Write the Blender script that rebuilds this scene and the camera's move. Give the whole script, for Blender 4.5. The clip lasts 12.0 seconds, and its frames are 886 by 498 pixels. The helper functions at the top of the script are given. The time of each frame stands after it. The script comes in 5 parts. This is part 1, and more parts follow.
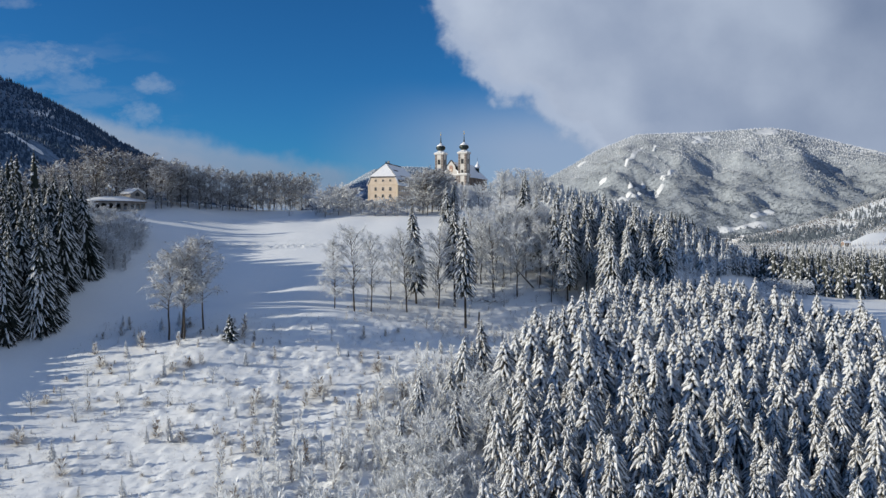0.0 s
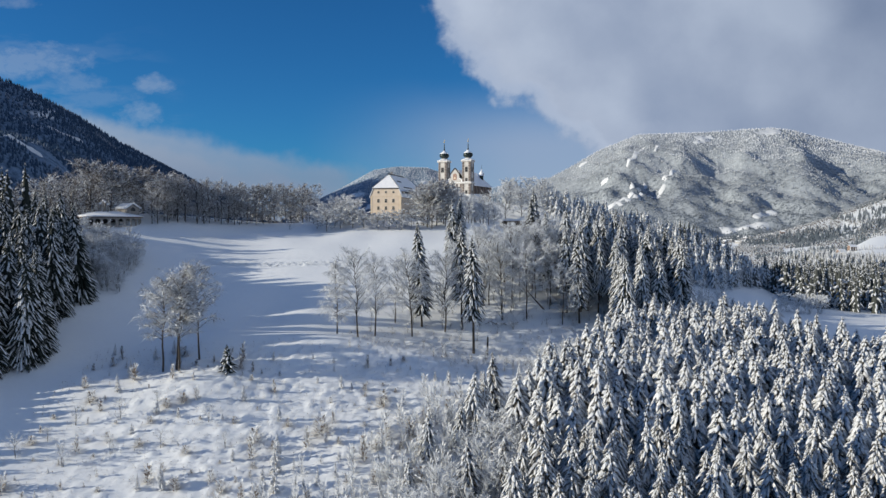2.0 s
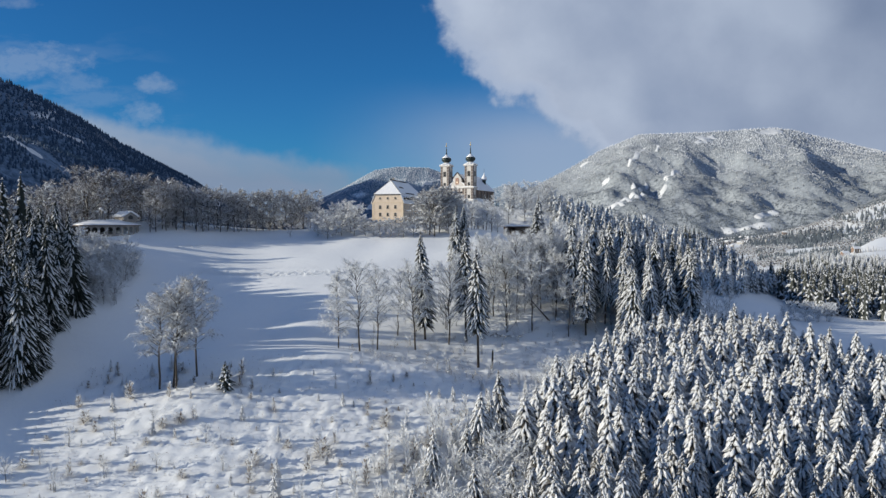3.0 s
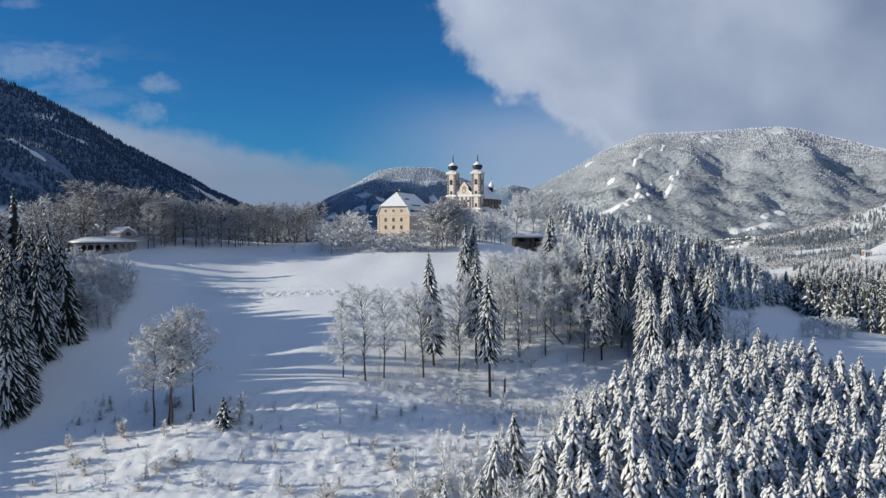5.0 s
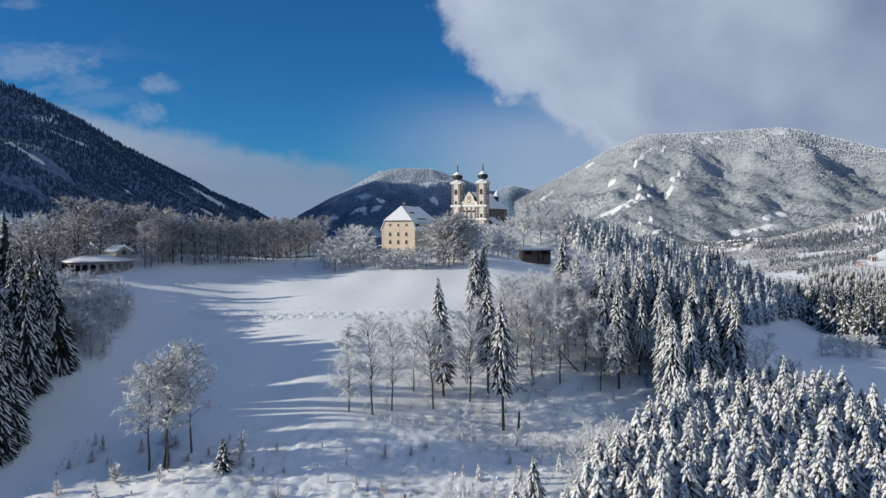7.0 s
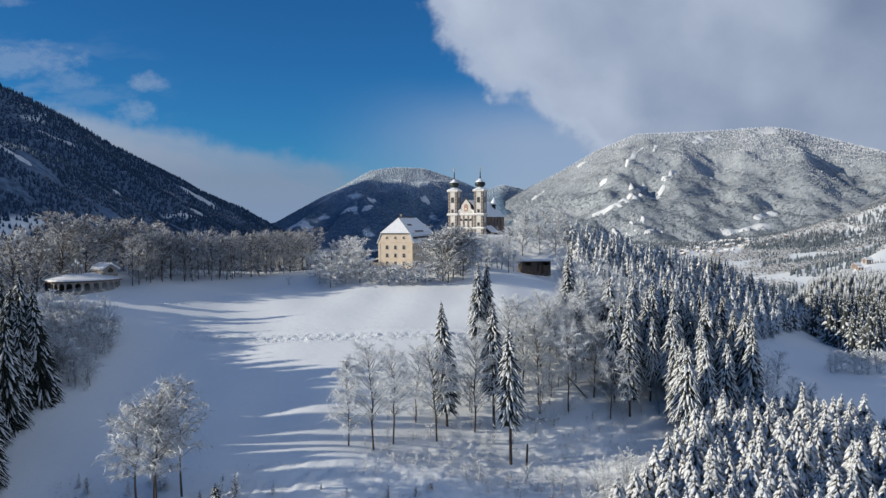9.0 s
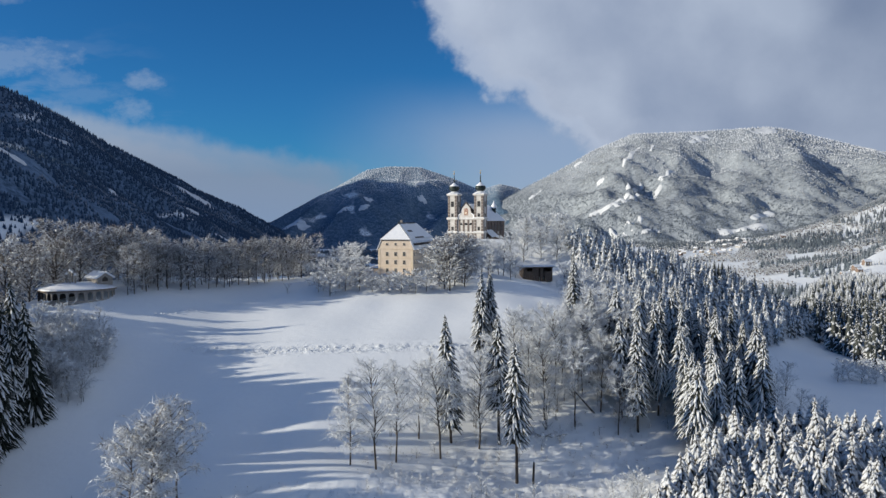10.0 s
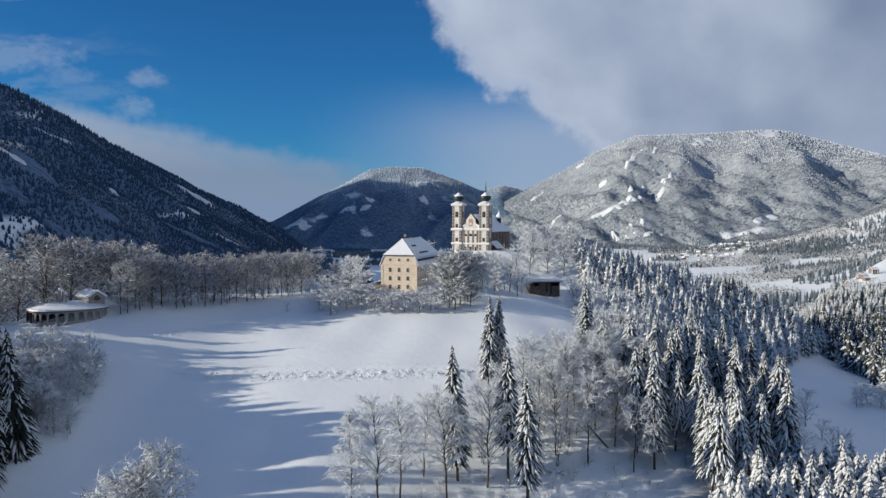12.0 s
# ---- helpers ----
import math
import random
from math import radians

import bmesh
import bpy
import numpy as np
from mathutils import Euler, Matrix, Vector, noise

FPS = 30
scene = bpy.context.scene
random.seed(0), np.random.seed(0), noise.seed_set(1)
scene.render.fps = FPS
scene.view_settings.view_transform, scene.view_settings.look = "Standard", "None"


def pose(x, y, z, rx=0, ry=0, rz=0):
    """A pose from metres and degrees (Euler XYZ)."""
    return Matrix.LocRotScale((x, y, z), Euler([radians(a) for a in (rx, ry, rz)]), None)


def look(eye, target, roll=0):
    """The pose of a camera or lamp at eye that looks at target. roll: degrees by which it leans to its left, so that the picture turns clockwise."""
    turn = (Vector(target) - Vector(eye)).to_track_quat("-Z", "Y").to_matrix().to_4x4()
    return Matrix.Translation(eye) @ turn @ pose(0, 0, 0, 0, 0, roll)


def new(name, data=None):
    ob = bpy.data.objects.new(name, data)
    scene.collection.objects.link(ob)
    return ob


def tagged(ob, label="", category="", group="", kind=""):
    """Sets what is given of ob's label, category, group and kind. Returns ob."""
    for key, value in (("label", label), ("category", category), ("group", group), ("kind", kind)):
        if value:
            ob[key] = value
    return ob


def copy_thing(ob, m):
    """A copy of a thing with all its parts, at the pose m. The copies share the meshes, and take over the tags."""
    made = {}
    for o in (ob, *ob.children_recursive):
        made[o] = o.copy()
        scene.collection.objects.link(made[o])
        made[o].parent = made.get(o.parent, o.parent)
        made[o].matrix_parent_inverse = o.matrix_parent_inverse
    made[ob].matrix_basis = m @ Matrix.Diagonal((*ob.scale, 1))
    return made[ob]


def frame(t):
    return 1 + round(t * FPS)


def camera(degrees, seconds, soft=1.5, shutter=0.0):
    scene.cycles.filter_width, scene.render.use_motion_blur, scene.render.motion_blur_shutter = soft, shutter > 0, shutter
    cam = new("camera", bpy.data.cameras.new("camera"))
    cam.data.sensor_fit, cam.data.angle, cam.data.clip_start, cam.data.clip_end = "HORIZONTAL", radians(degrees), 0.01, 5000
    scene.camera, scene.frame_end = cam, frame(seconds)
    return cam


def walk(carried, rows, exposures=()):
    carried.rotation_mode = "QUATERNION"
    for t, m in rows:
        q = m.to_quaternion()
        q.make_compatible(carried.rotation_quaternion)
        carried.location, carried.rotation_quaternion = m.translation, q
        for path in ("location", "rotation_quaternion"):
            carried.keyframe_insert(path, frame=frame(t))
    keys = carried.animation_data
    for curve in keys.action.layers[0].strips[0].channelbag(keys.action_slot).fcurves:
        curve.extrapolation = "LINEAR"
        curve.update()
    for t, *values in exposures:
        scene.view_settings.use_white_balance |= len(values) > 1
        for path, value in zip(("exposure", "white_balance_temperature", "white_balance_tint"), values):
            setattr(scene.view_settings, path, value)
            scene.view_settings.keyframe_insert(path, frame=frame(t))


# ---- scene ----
cam = camera(59.9, 12.0, soft=1.4)
METRES, EYE, TILT, LEAN, TURN = 75.0, 0.0, -1.73, 0.0, 0.0
ROWS = [
    (0.0, 0.0, 0.0, 0.0, 0.0, 0.0, -0.0),
    (0.5, -0.0058, 0.0323, 0.0225, 0.01, -0.0, 0.0),
    (1.0, -0.0138, 0.0649, 0.0442, 0.03, 0.01, 0.02),
    (1.5, -0.0202, 0.0982, 0.0661, 0.05, -0.02, 0.05),
    (2.0, -0.0243, 0.132, 0.0888, 0.06, -0.05, 0.05),
    (2.5, -0.0296, 0.1676, 0.1116, 0.09, -0.06, 0.06),
    (3.0, -0.0351, 0.2017, 0.1337, 0.13, -0.07, 0.09),
    (5.0, -0.055, 0.3404, 0.222, 0.44, -0.14, 0.18),
    (5.5, -0.0623, 0.3754, 0.2436, 0.49, -0.14, 0.2),
    (6.0, -0.0719, 0.4097, 0.2659, 0.51, -0.14, 0.2),
    (6.5, -0.0819, 0.4436, 0.2879, 0.51, -0.14, 0.22),
    (7.0, -0.093, 0.4787, 0.3106, 0.44, -0.12, 0.24),
    (9.0, -0.1377, 0.6139, 0.3968, -0.25, -0.25, 0.31),
    (9.5, -0.1507, 0.6496, 0.4188, -0.42, -0.29, 0.29),
    (10.0, -0.1625, 0.6856, 0.441, -0.51, -0.34, 0.25),
    (10.5, -0.1722, 0.7226, 0.4629, -0.56, -0.43, 0.18),
    (11.0, -0.1793, 0.7606, 0.4846, -0.56, -0.52, 0.05),
    (11.5, -0.1826, 0.7987, 0.5071, -0.53, -0.61, -0.11),
    (12.0, -0.1829, 0.8255, 0.528, -0.43, -0.36, -0.17),
]
walk(cam, [(t, pose(0, 0, EYE, TILT, LEAN, TURN) @ pose(METRES * x, METRES * y, METRES * z, 90 + pitch, roll, yaw)) for t, x, y, z, yaw, pitch, roll in ROWS])

# ---------------------------------------------------------------- sky and sun
SUN_WAY = Vector((-0.977, -0.213, 0.0)).normalized()   # towards the sun, in plan
SUN_UP = radians(17.4)
world = bpy.data.worlds.new("winter_sky")
scene.world = world
world.use_nodes = True
wn, wl = world.node_tree.nodes, world.node_tree.links
wn.clear()


def wnode(kind, *ins):
    n = wn.new(kind)
    for i, v in enumerate(ins):
        if v is None:
            continue
        if isinstance(v, bpy.types.NodeSocket):
            wl.new(v, n.inputs[i])
        else:
            n.inputs[i].default_value = v
    return n


def wmath(op, a, b=0.0, clamp=False):
    n = wnode("ShaderNodeMath", a, b)
    n.operation, n.use_clamp = op, clamp
    return n.outputs[0]


def wramp(fac, stops, smooth="LINEAR"):
    n = wnode("ShaderNodeValToRGB", fac)
    n.color_ramp.interpolation = smooth
    e = n.color_ramp.elements
    while len(e) < len(stops):
        e.new(0.5)
    for el, (p, c) in zip(e, stops):
        el.position, el.color = p, (*c, 1) if isinstance(c, tuple) else (c, c, c, 1)
    return n.outputs[0]


def wmix(fac, a, b):
    n = wn.new("ShaderNodeMix")
    n.data_type = "RGBA"
    for s, v in ((n.inputs[0], fac), (n.inputs[6], a), (n.inputs[7], b)):
        if isinstance(v, bpy.types.NodeSocket):
            wl.new(v, s)
        else:
            s.default_value = v if isinstance(v, float) else (*v, 1)
    return n.outputs[2]


air = wn.new("ShaderNodeTexSky")
air.sky_type, air.sun_disc = "NISHITA", False
air.sun_elevation, air.sun_rotation = SUN_UP, math.atan2(SUN_WAY.x, SUN_WAY.y)
air.altitude, air.air_density, air.dust_density, air.ozone_density = 1200, 1.0, 0.1, 4.0
coord = wn.new("ShaderNodeTexCoord").outputs["Generated"]
sep = wnode("ShaderNodeSeparateXYZ", coord)
ahead = wmath("MAXIMUM", sep.outputs[1], 0.08)
across, above = wmath("DIVIDE", sep.outputs[0], ahead), wmath("DIVIDE", sep.outputs[2], ahead)
flat = wnode("ShaderNodeCombineXYZ", across, above, 0.0).outputs[0]


def wnoise(scale, detail, stretch=(1, 1, 1), rough=0.55):
    m = wnode("ShaderNodeMapping", flat)
    m.inputs["Scale"].default_value = stretch
    n = wnode("ShaderNodeTexNoise", m.outputs[0])
    n.inputs["Scale"].default_value, n.inputs["Detail"].default_value, n.inputs["Roughness"].default_value = scale, detail, rough
    return n.outputs[0]


puffs, curls, wisps = wnoise(5.0, 6.0), wnoise(22.0, 5.0), wnoise(9.0, 6.0, (1, 3.2, 1))
broad = wnoise(2.6, 3.0)
# the cloud bank: everything to one side of a ragged front
front = wramp(wmath("MULTIPLY", above, 2.5), [(0.0, 0.66), (0.15, 0.62), (0.21, 0.57), (0.3, 0.53), (0.41, 0.46), (0.5, 0.41), (0.62, 0.37), (0.75, 0.365), (1.0, 0.34)], "EASE")
edge = wmath("SUBTRACT", across, wmath("MULTIPLY", wmath("SUBTRACT", front, 0.4), 1.0))
edge = wmath("ADD", edge, wmath("MULTIPLY", wmath("SUBTRACT", puffs, 0.5), 0.27))
edge = wmath("ADD", edge, wmath("MULTIPLY", wmath("SUBTRACT", curls, 0.5), 0.10))
bank = wramp(wmath("ADD", wmath("MULTIPLY", edge, 7.5), 0.28), [(0.0, 0.0), (0.3, 0.0), (0.62, 0.8), (1.0, 1.0)], "EASE")
facing = wramp(wmath("ADD", wmath("MULTIPLY", sep.outputs[1], 0.5), 0.5), [(0.0, 0.9), (0.42, 0.9), (0.7, 1.0), (1.0, 1.0)], "EASE")
bank = wmath("MULTIPLY", bank, facing)
# thin haze between the bank and the blue, low down
haze = wmath("MULTIPLY", wramp(wmath("ADD", across, wmath("ADD", 0.32, wmath("MULTIPLY", puffs, 0.12))), [(0.0, 0.0), (0.2, 0.0), (0.5, 1.0), (1.0, 1.0)], "EASE"), wramp(wmath("MULTIPLY", wmath("ADD", above, wmath("MULTIPLY", puffs, 0.05)), 2.5), [(0.0, 0.9), (0.3, 0.8), (0.55, 0.0), (1.0, 0.0)], "EASE"))
haze = wmath("MULTIPLY", haze, facing)
# the low grey layer over the far valley
low = wmath("SUBTRACT", wmath("ADD", 0.032, wmath("MULTIPLY", across, -0.24)), above)
low = wmath("ADD", low, wmath("ADD", wmath("MULTIPLY", wmath("SUBTRACT", puffs, 0.5), 0.07), wmath("MULTIPLY", wmath("SUBTRACT", curls, 0.5), 0.035)))
layer = wramp(wmath("ADD", wmath("MULTIPLY", low, 9.0), 0.45), [(0.0, 0.0), (0.34, 0.0), (0.58, 0.7), (0.8, 0.92), (1.0, 0.95)], "EASE")
# thin veils above it
veil = wramp(wisps, [(0.0, 0.0), (0.47, 0.0), (0.62, 0.75), (1.0, 0.9)], "EASE")
veil = wmath("MULTIPLY", veil, wramp(wmath("SUBTRACT", -0.1, wmath("ADD", across, wmath("MULTIPLY", above, 0.55))), [(0.0, 0.0), (0.12, 0.0), (0.33, 1.0), (1.0, 1.0)]))
shreds = wnoise(58.0, 6.0, (1, 1.5, 1), 0.62)
veil = wmath("MULTIPLY", wmath("MULTIPLY", veil, 0.3), wramp(above, [(0.0, 0.0), (0.12, 1.0), (0.22, 0.8), (0.27, 0.0), (1.0, 0.0)]))
# small torn clouds in the blue: across, above, half width, half height
for cx, cy, rx, ry, full in ((-0.53, 0.212, 0.085, 0.024, 0.75), (-0.47, 0.185, 0.04, 0.014, 0.5), (-0.372, 0.182, 0.026, 0.012, 0.8), (-0.392, 0.145, 0.03, 0.017, 0.7), (-0.55, 0.288, 0.03, 0.009, 0.5), (-0.44, 0.165, 0.05, 0.012, 0.35)):
    gx, gy = wmath("DIVIDE", wmath("SUBTRACT", across, cx), rx), wmath("DIVIDE", wmath("SUBTRACT", above, cy), ry)
    away = wmath("ADD", wmath("MULTIPLY", gx, gx), wmath("MULTIPLY", gy, gy))
    heap = wmath("ADD", wmath("SUBTRACT", 1.0, wmath("MULTIPLY", away, 0.8)), wmath("ADD", wmath("MULTIPLY", wmath("SUBTRACT", curls, 0.5), 1.8), wmath("MULTIPLY", wmath("SUBTRACT", shreds, 0.5), 2.2)))
    veil = wmath("MAXIMUM", veil, wmath("MULTIPLY", wramp(heap, [(0.0, 0.0), (0.05, 0.0), (0.55, 0.5), (1.0, 1.0)], "LINEAR"), full * 0.42))
blue = wn.new("ShaderNodeMix")
blue.data_type, blue.blend_type = "RGBA", "MULTIPLY"
blue.inputs[0].default_value = 1.0
wl.new(air.outputs[0], blue.inputs[6])
blue.inputs[7].default_value = (0.168, 0.55, 0.825, 1)
grey = wramp(wmath("ADD", wmath("MULTIPLY", broad, 0.7), wmath("MULTIPLY", puffs, 0.45)), [(0.34, (1.9, 2.5, 3.75)), (0.52, (2.9, 3.5, 4.7)), (0.70, (4.2, 4.85, 6.0))])
rim = wramp(wmath("ADD", wmath("MULTIPLY", edge, 5.0), wmath("ADD", 0.1, wmath("MULTIPLY", curls, 0.3))), [(0.0, 0.0), (0.25, 0.2), (0.5, 0.85), (0.75, 0.25), (1.0, 0.0)], "EASE")
shade_side = wramp(wmath("ADD", wmath("MULTIPLY", across, 1.2), wmath("MULTIPLY", above, 0.6)), [(0.0, (1.0, 1.0, 1.0)), (0.38, (1.0, 1.0, 1.0)), (0.85, (0.72, 0.75, 0.8)), (1.0, (0.7, 0.73, 0.78))], "EASE")
dimmed = wn.new("ShaderNodeMix")
dimmed.data_type, dimmed.blend_type = "RGBA", "MULTIPLY"
dimmed.inputs[0].default_value = 1.0
wl.new(grey, dimmed.inputs[6]), wl.new(shade_side, dimmed.inputs[7])
grey = dimmed.outputs[2]
grey = wmix(wmath("MULTIPLY", rim, 0.75), grey, (4.6, 5.15, 6.2))
dull = wramp(above, [(0.0, (1.9, 2.6, 4.0)), (0.06, (2.0, 2.55, 3.6)), (0.12, (2.9, 3.45, 4.4)), (0.2, (3.3, 3.85, 4.7))])
tone = wmix(veil, blue.outputs[2], (3.5, 4.2, 5.3))
tone = wmix(haze, tone, (2.85, 3.55, 4.9))
tone = wmix(layer, tone, dull)
tone = wmix(bank, tone, grey)
back = wnode("ShaderNodeBackground", tone, 0.113)
out = wn.new("ShaderNodeOutputWorld")
wl.new(back.outputs[0], out.inputs[0])

sun_data = bpy.data.lights.new("sun", "SUN")
sun_data.energy, sun_data.angle, sun_data.color = 4.9, radians(0.6), (1.0, 0.925, 0.77)
sun = new("sun", sun_data)
sun.matrix_world = look(SUN_WAY * 100 + Vector((0, 0, 100 * math.tan(SUN_UP))), (0, 0, 0))

# ---------------------------------------------------------------- materials


class Shade:
    """A small helper round one node material."""

    def __init__(self, name, rough=0.7):
        self.m = bpy.data.materials.new(name)
        self.m.use_nodes = True
        self.n, self.l = self.m.node_tree.nodes, self.m.node_tree.links
        self.bsdf = self.n["Principled BSDF"]
        self.bsdf.inputs["Roughness"].default_value = rough
        self.geo = self.n.new("ShaderNodeNewGeometry")
        self.tex = self.n.new("ShaderNodeTexCoord")

    def put(self, socket, v):
        if isinstance(v, bpy.types.NodeSocket):
            self.l.new(v, socket)
        elif isinstance(v, tuple) and len(v) == 3 and socket.type == "RGBA":
            socket.default_value = (*v, 1)
        else:
            socket.default_value = v

    def math(self, op, a, b=0.0, clamp=False):
        n = self.n.new("ShaderNodeMath")
        n.operation, n.use_clamp = op, clamp
        self.put(n.inputs[0], a), self.put(n.inputs[1], b)
        return n.outputs[0]

    def noise(self, scale, detail=3.0, rough=0.55, where="Position", stretch=None):
        v = self.geo.outputs["Position"] if where == "Position" else self.tex.outputs["Object"]
        if stretch:
            mp = self.n.new("ShaderNodeMapping")
            self.l.new(v, mp.inputs[0])
            mp.inputs["Scale"].default_value = stretch
            v = mp.outputs[0]
        n = self.n.new("ShaderNodeTexNoise")
        self.l.new(v, n.inputs["Vector"])
        n.inputs["Scale"].default_value, n.inputs["Detail"].default_value, n.inputs["Roughness"].default_value = scale, detail, rough
        return n.outputs[0]

    def span(self, v, lo, hi, a=0.0, b=1.0):
        n = self.n.new("ShaderNodeMapRange")
        n.interpolation_type = "SMOOTHSTEP"
        for i, w in enumerate((v, lo, hi, a, b)):
            self.put(n.inputs[i], w)
        return n.outputs[0]

    def mix(self, f, a, b, blend="MIX"):
        n = self.n.new("ShaderNodeMix")
        n.data_type, n.blend_type = "RGBA", blend
        self.put(n.inputs[0], f), self.put(n.inputs[6], a), self.put(n.inputs[7], b)
        return n.outputs[2]

    def up(self):
        s = self.n.new("ShaderNodeSeparateXYZ")
        self.l.new(self.geo.outputs["Normal"], s.inputs[0])
        return s.outputs[2]

    def chance(self):
        return self.n.new("ShaderNodeObjectInfo").outputs["Random"]

    def color(self, v):
        self.put(self.bsdf.inputs["Base Color"], v)
        return self

    def bump(self, h, strength=0.4, dist=0.1):
        b = self.n.new("ShaderNodeBump")
        b.inputs["Strength"].default_value, b.inputs["Distance"].default_value = strength, dist
        self.l.new(h, b.inputs["Height"])
        self.l.new(b.outputs[0], self.bsdf.inputs["Normal"])
        return self


SNOW = (0.855, 0.88, 0.90)


def snow_material():
    s = Shade("snow", 0.55)
    c = s.mix(s.span(s.noise(0.02, 3), 0.3, 0.7), (0.84, 0.87, 0.89), (0.90, 0.925, 0.935))
    s.color(s.mix(s.span(s.noise(0.9, 4), 0.35, 0.75, 0.0, 0.35), c, (0.82, 0.84, 0.865)))
    h = s.math("ADD", s.math("MULTIPLY", s.noise(0.35, 4), 1.0), s.math("MULTIPLY", s.noise(2.2, 4, 0.6), 0.35))
    return s.bump(h, 0.4, 0.25).m


def snow_on(name, dark, pale, lo, hi, patch, scale, rough=0.75, zone=0.0, lift=0.0, thin=0.0):
    """Plant stuff with snow lying on what faces up; patch: how far the cover breaks up."""
    s = Shade(name, rough)
    base = s.mix(s.noise(0.25, 2), dark, pale)
    base = s.mix(s.math("MULTIPLY", s.chance(), 0.5), base, dark)
    cover = s.math("ADD", s.up(), s.math("MULTIPLY", s.math("SUBTRACT", s.noise(scale, 3, 0.6), 0.5), patch))
    cover = s.math("ADD", cover, s.math("MULTIPLY", s.math("SUBTRACT", s.chance(), 0.5), 0.18))
    if zone:
        cover = s.math("ADD", cover, s.math("MULTIPLY", s.math("SUBTRACT", s.noise(0.004, 3, 0.6), 0.52), zone))
    if lift:
        # cover grows with height: thicker hoar frost, and the tops' sunlight put into colour
        h = s.n.new("ShaderNodeSeparateXYZ")
        s.l.new(s.geo.outputs["Position"], h.inputs[0])
        cover = s.math("ADD", cover, s.math("MULTIPLY", s.math("SUBTRACT", h.outputs[2], 200.0), lift / 400.0))
    tint = s.mix(s.span(cover, lo, hi), base, SNOW)
    s.color(tint)
    if thin:
        # loose frost lets light through
        t = s.n.new("ShaderNodeBsdfTranslucent")
        s.put(t.inputs["Color"], tint)
        k = s.n.new("ShaderNodeMixShader")
        k.inputs[0].default_value = thin
        s.l.new(s.bsdf.outputs[0], k.inputs[1]), s.l.new(t.outputs[0], k.inputs[2])
        s.l.new(k.outputs[0], s.n["Material Output"].inputs["Surface"])
    return s.m


def plain(name, a, b, scale, rough=0.8, bump=0.2, where="Object", stretch=None, metal=0.0):
    s = Shade(name, rough)
    n = s.noise(scale, 4, 0.6, where, stretch)
    s.color(s.mix(s.span(n, 0.3, 0.7), a, b))
    s.bsdf.inputs["Metallic"].default_value = metal
    return s.bump(n, bump, 0.05).m


def mountain_material(name, forest, dusted, open_lo, open_hi):
    """Wooded slopes: dusted forest floor with open snowfields."""
    s = Shade(name, 0.85)
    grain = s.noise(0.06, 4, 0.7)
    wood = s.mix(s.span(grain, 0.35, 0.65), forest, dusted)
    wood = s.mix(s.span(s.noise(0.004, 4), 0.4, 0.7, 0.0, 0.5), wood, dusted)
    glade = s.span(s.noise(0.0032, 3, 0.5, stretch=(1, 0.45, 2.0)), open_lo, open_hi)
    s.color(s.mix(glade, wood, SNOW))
    return s.bump(s.noise(0.03, 5, 0.7), 0.6, 7.0).m


M_SNOW = snow_material()
# snow of the slope fields, toned darker than the ground snow
M_FIELD = plain("greyer_slope_snow", (0.58, 0.605, 0.63), (0.74, 0.76, 0.78), 0.02, 0.7, 0.3, "Position")
M_ROOFSNOW = plain("roof_snow", (0.80, 0.82, 0.85), (0.88, 0.89, 0.90), 0.8, 0.55, 0.5)
M_NEEDLE = snow_on("snowy_spruce_needles", (0.014, 0.018, 0.013), (0.045, 0.046, 0.034), 0.55, 1.05, 1.7, 1.8)
M_NEEDLE_BARE = snow_on("dark_spruce_needles", (0.007, 0.014, 0.010), (0.016, 0.027, 0.018), 0.75, 1.1, 1.5, 1.4)
M_YOUNG = snow_on("frosted_young_spruce_needles", (0.024, 0.022, 0.018), (0.09, 0.078, 0.065), 0.22, 1.05, 1.7, 3.0)
# snow cushions: white where they face up, greyer on sides and below
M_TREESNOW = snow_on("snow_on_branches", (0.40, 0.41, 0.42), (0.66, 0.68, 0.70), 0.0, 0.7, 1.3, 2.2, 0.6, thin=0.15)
M_BARK = snow_on("bark", (0.045, 0.035, 0.028), (0.10, 0.085, 0.07), 0.55, 0.8, 0.8, 2.0, 0.9)
M_TWIG = snow_on("frosted_twigs", (0.075, 0.06, 0.05), (0.22, 0.185, 0.16), 0.05, 0.75, 1.4, 0.6, 0.8, thin=0.2)
M_HOAR = snow_on("hoar_coated_twigs", (0.17, 0.135, 0.115), (0.36, 0.315, 0.285), -1.3, -0.4, 1.4, 0.7, 0.8, thin=0.42)
M_SCRUB = snow_on("frosted_scrub", (0.12, 0.085, 0.065), (0.30, 0.24, 0.19), -0.7, 0.05, 1.7, 1.5, 0.8, thin=0.4)
# blue haze of distance is mixed into the base colours of the far trees
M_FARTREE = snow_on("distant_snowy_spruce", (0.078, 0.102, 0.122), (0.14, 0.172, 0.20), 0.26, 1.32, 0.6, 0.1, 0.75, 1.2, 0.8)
M_FARHAZE = snow_on("frosted_hazy_spruce", (0.025, 0.08, 0.15), (0.06, 0.135, 0.22), 0.25, 1.15, 0.7, 0.1, 0.75, 1.4, 2.3)
# this one is also darkened and blued for the left flank's shade
M_FARSHADE = snow_on("shaded_hazy_spruce", (0.010, 0.040, 0.085), (0.028, 0.080, 0.155), 0.85, 2.0, 0.8, 0.1, 0.75, 3.0)
M_VALLEY = snow_on("valley_spruce_needles", (0.03, 0.036, 0.032), (0.07, 0.076, 0.068), 0.35, 1.2, 1.7, 1.0)
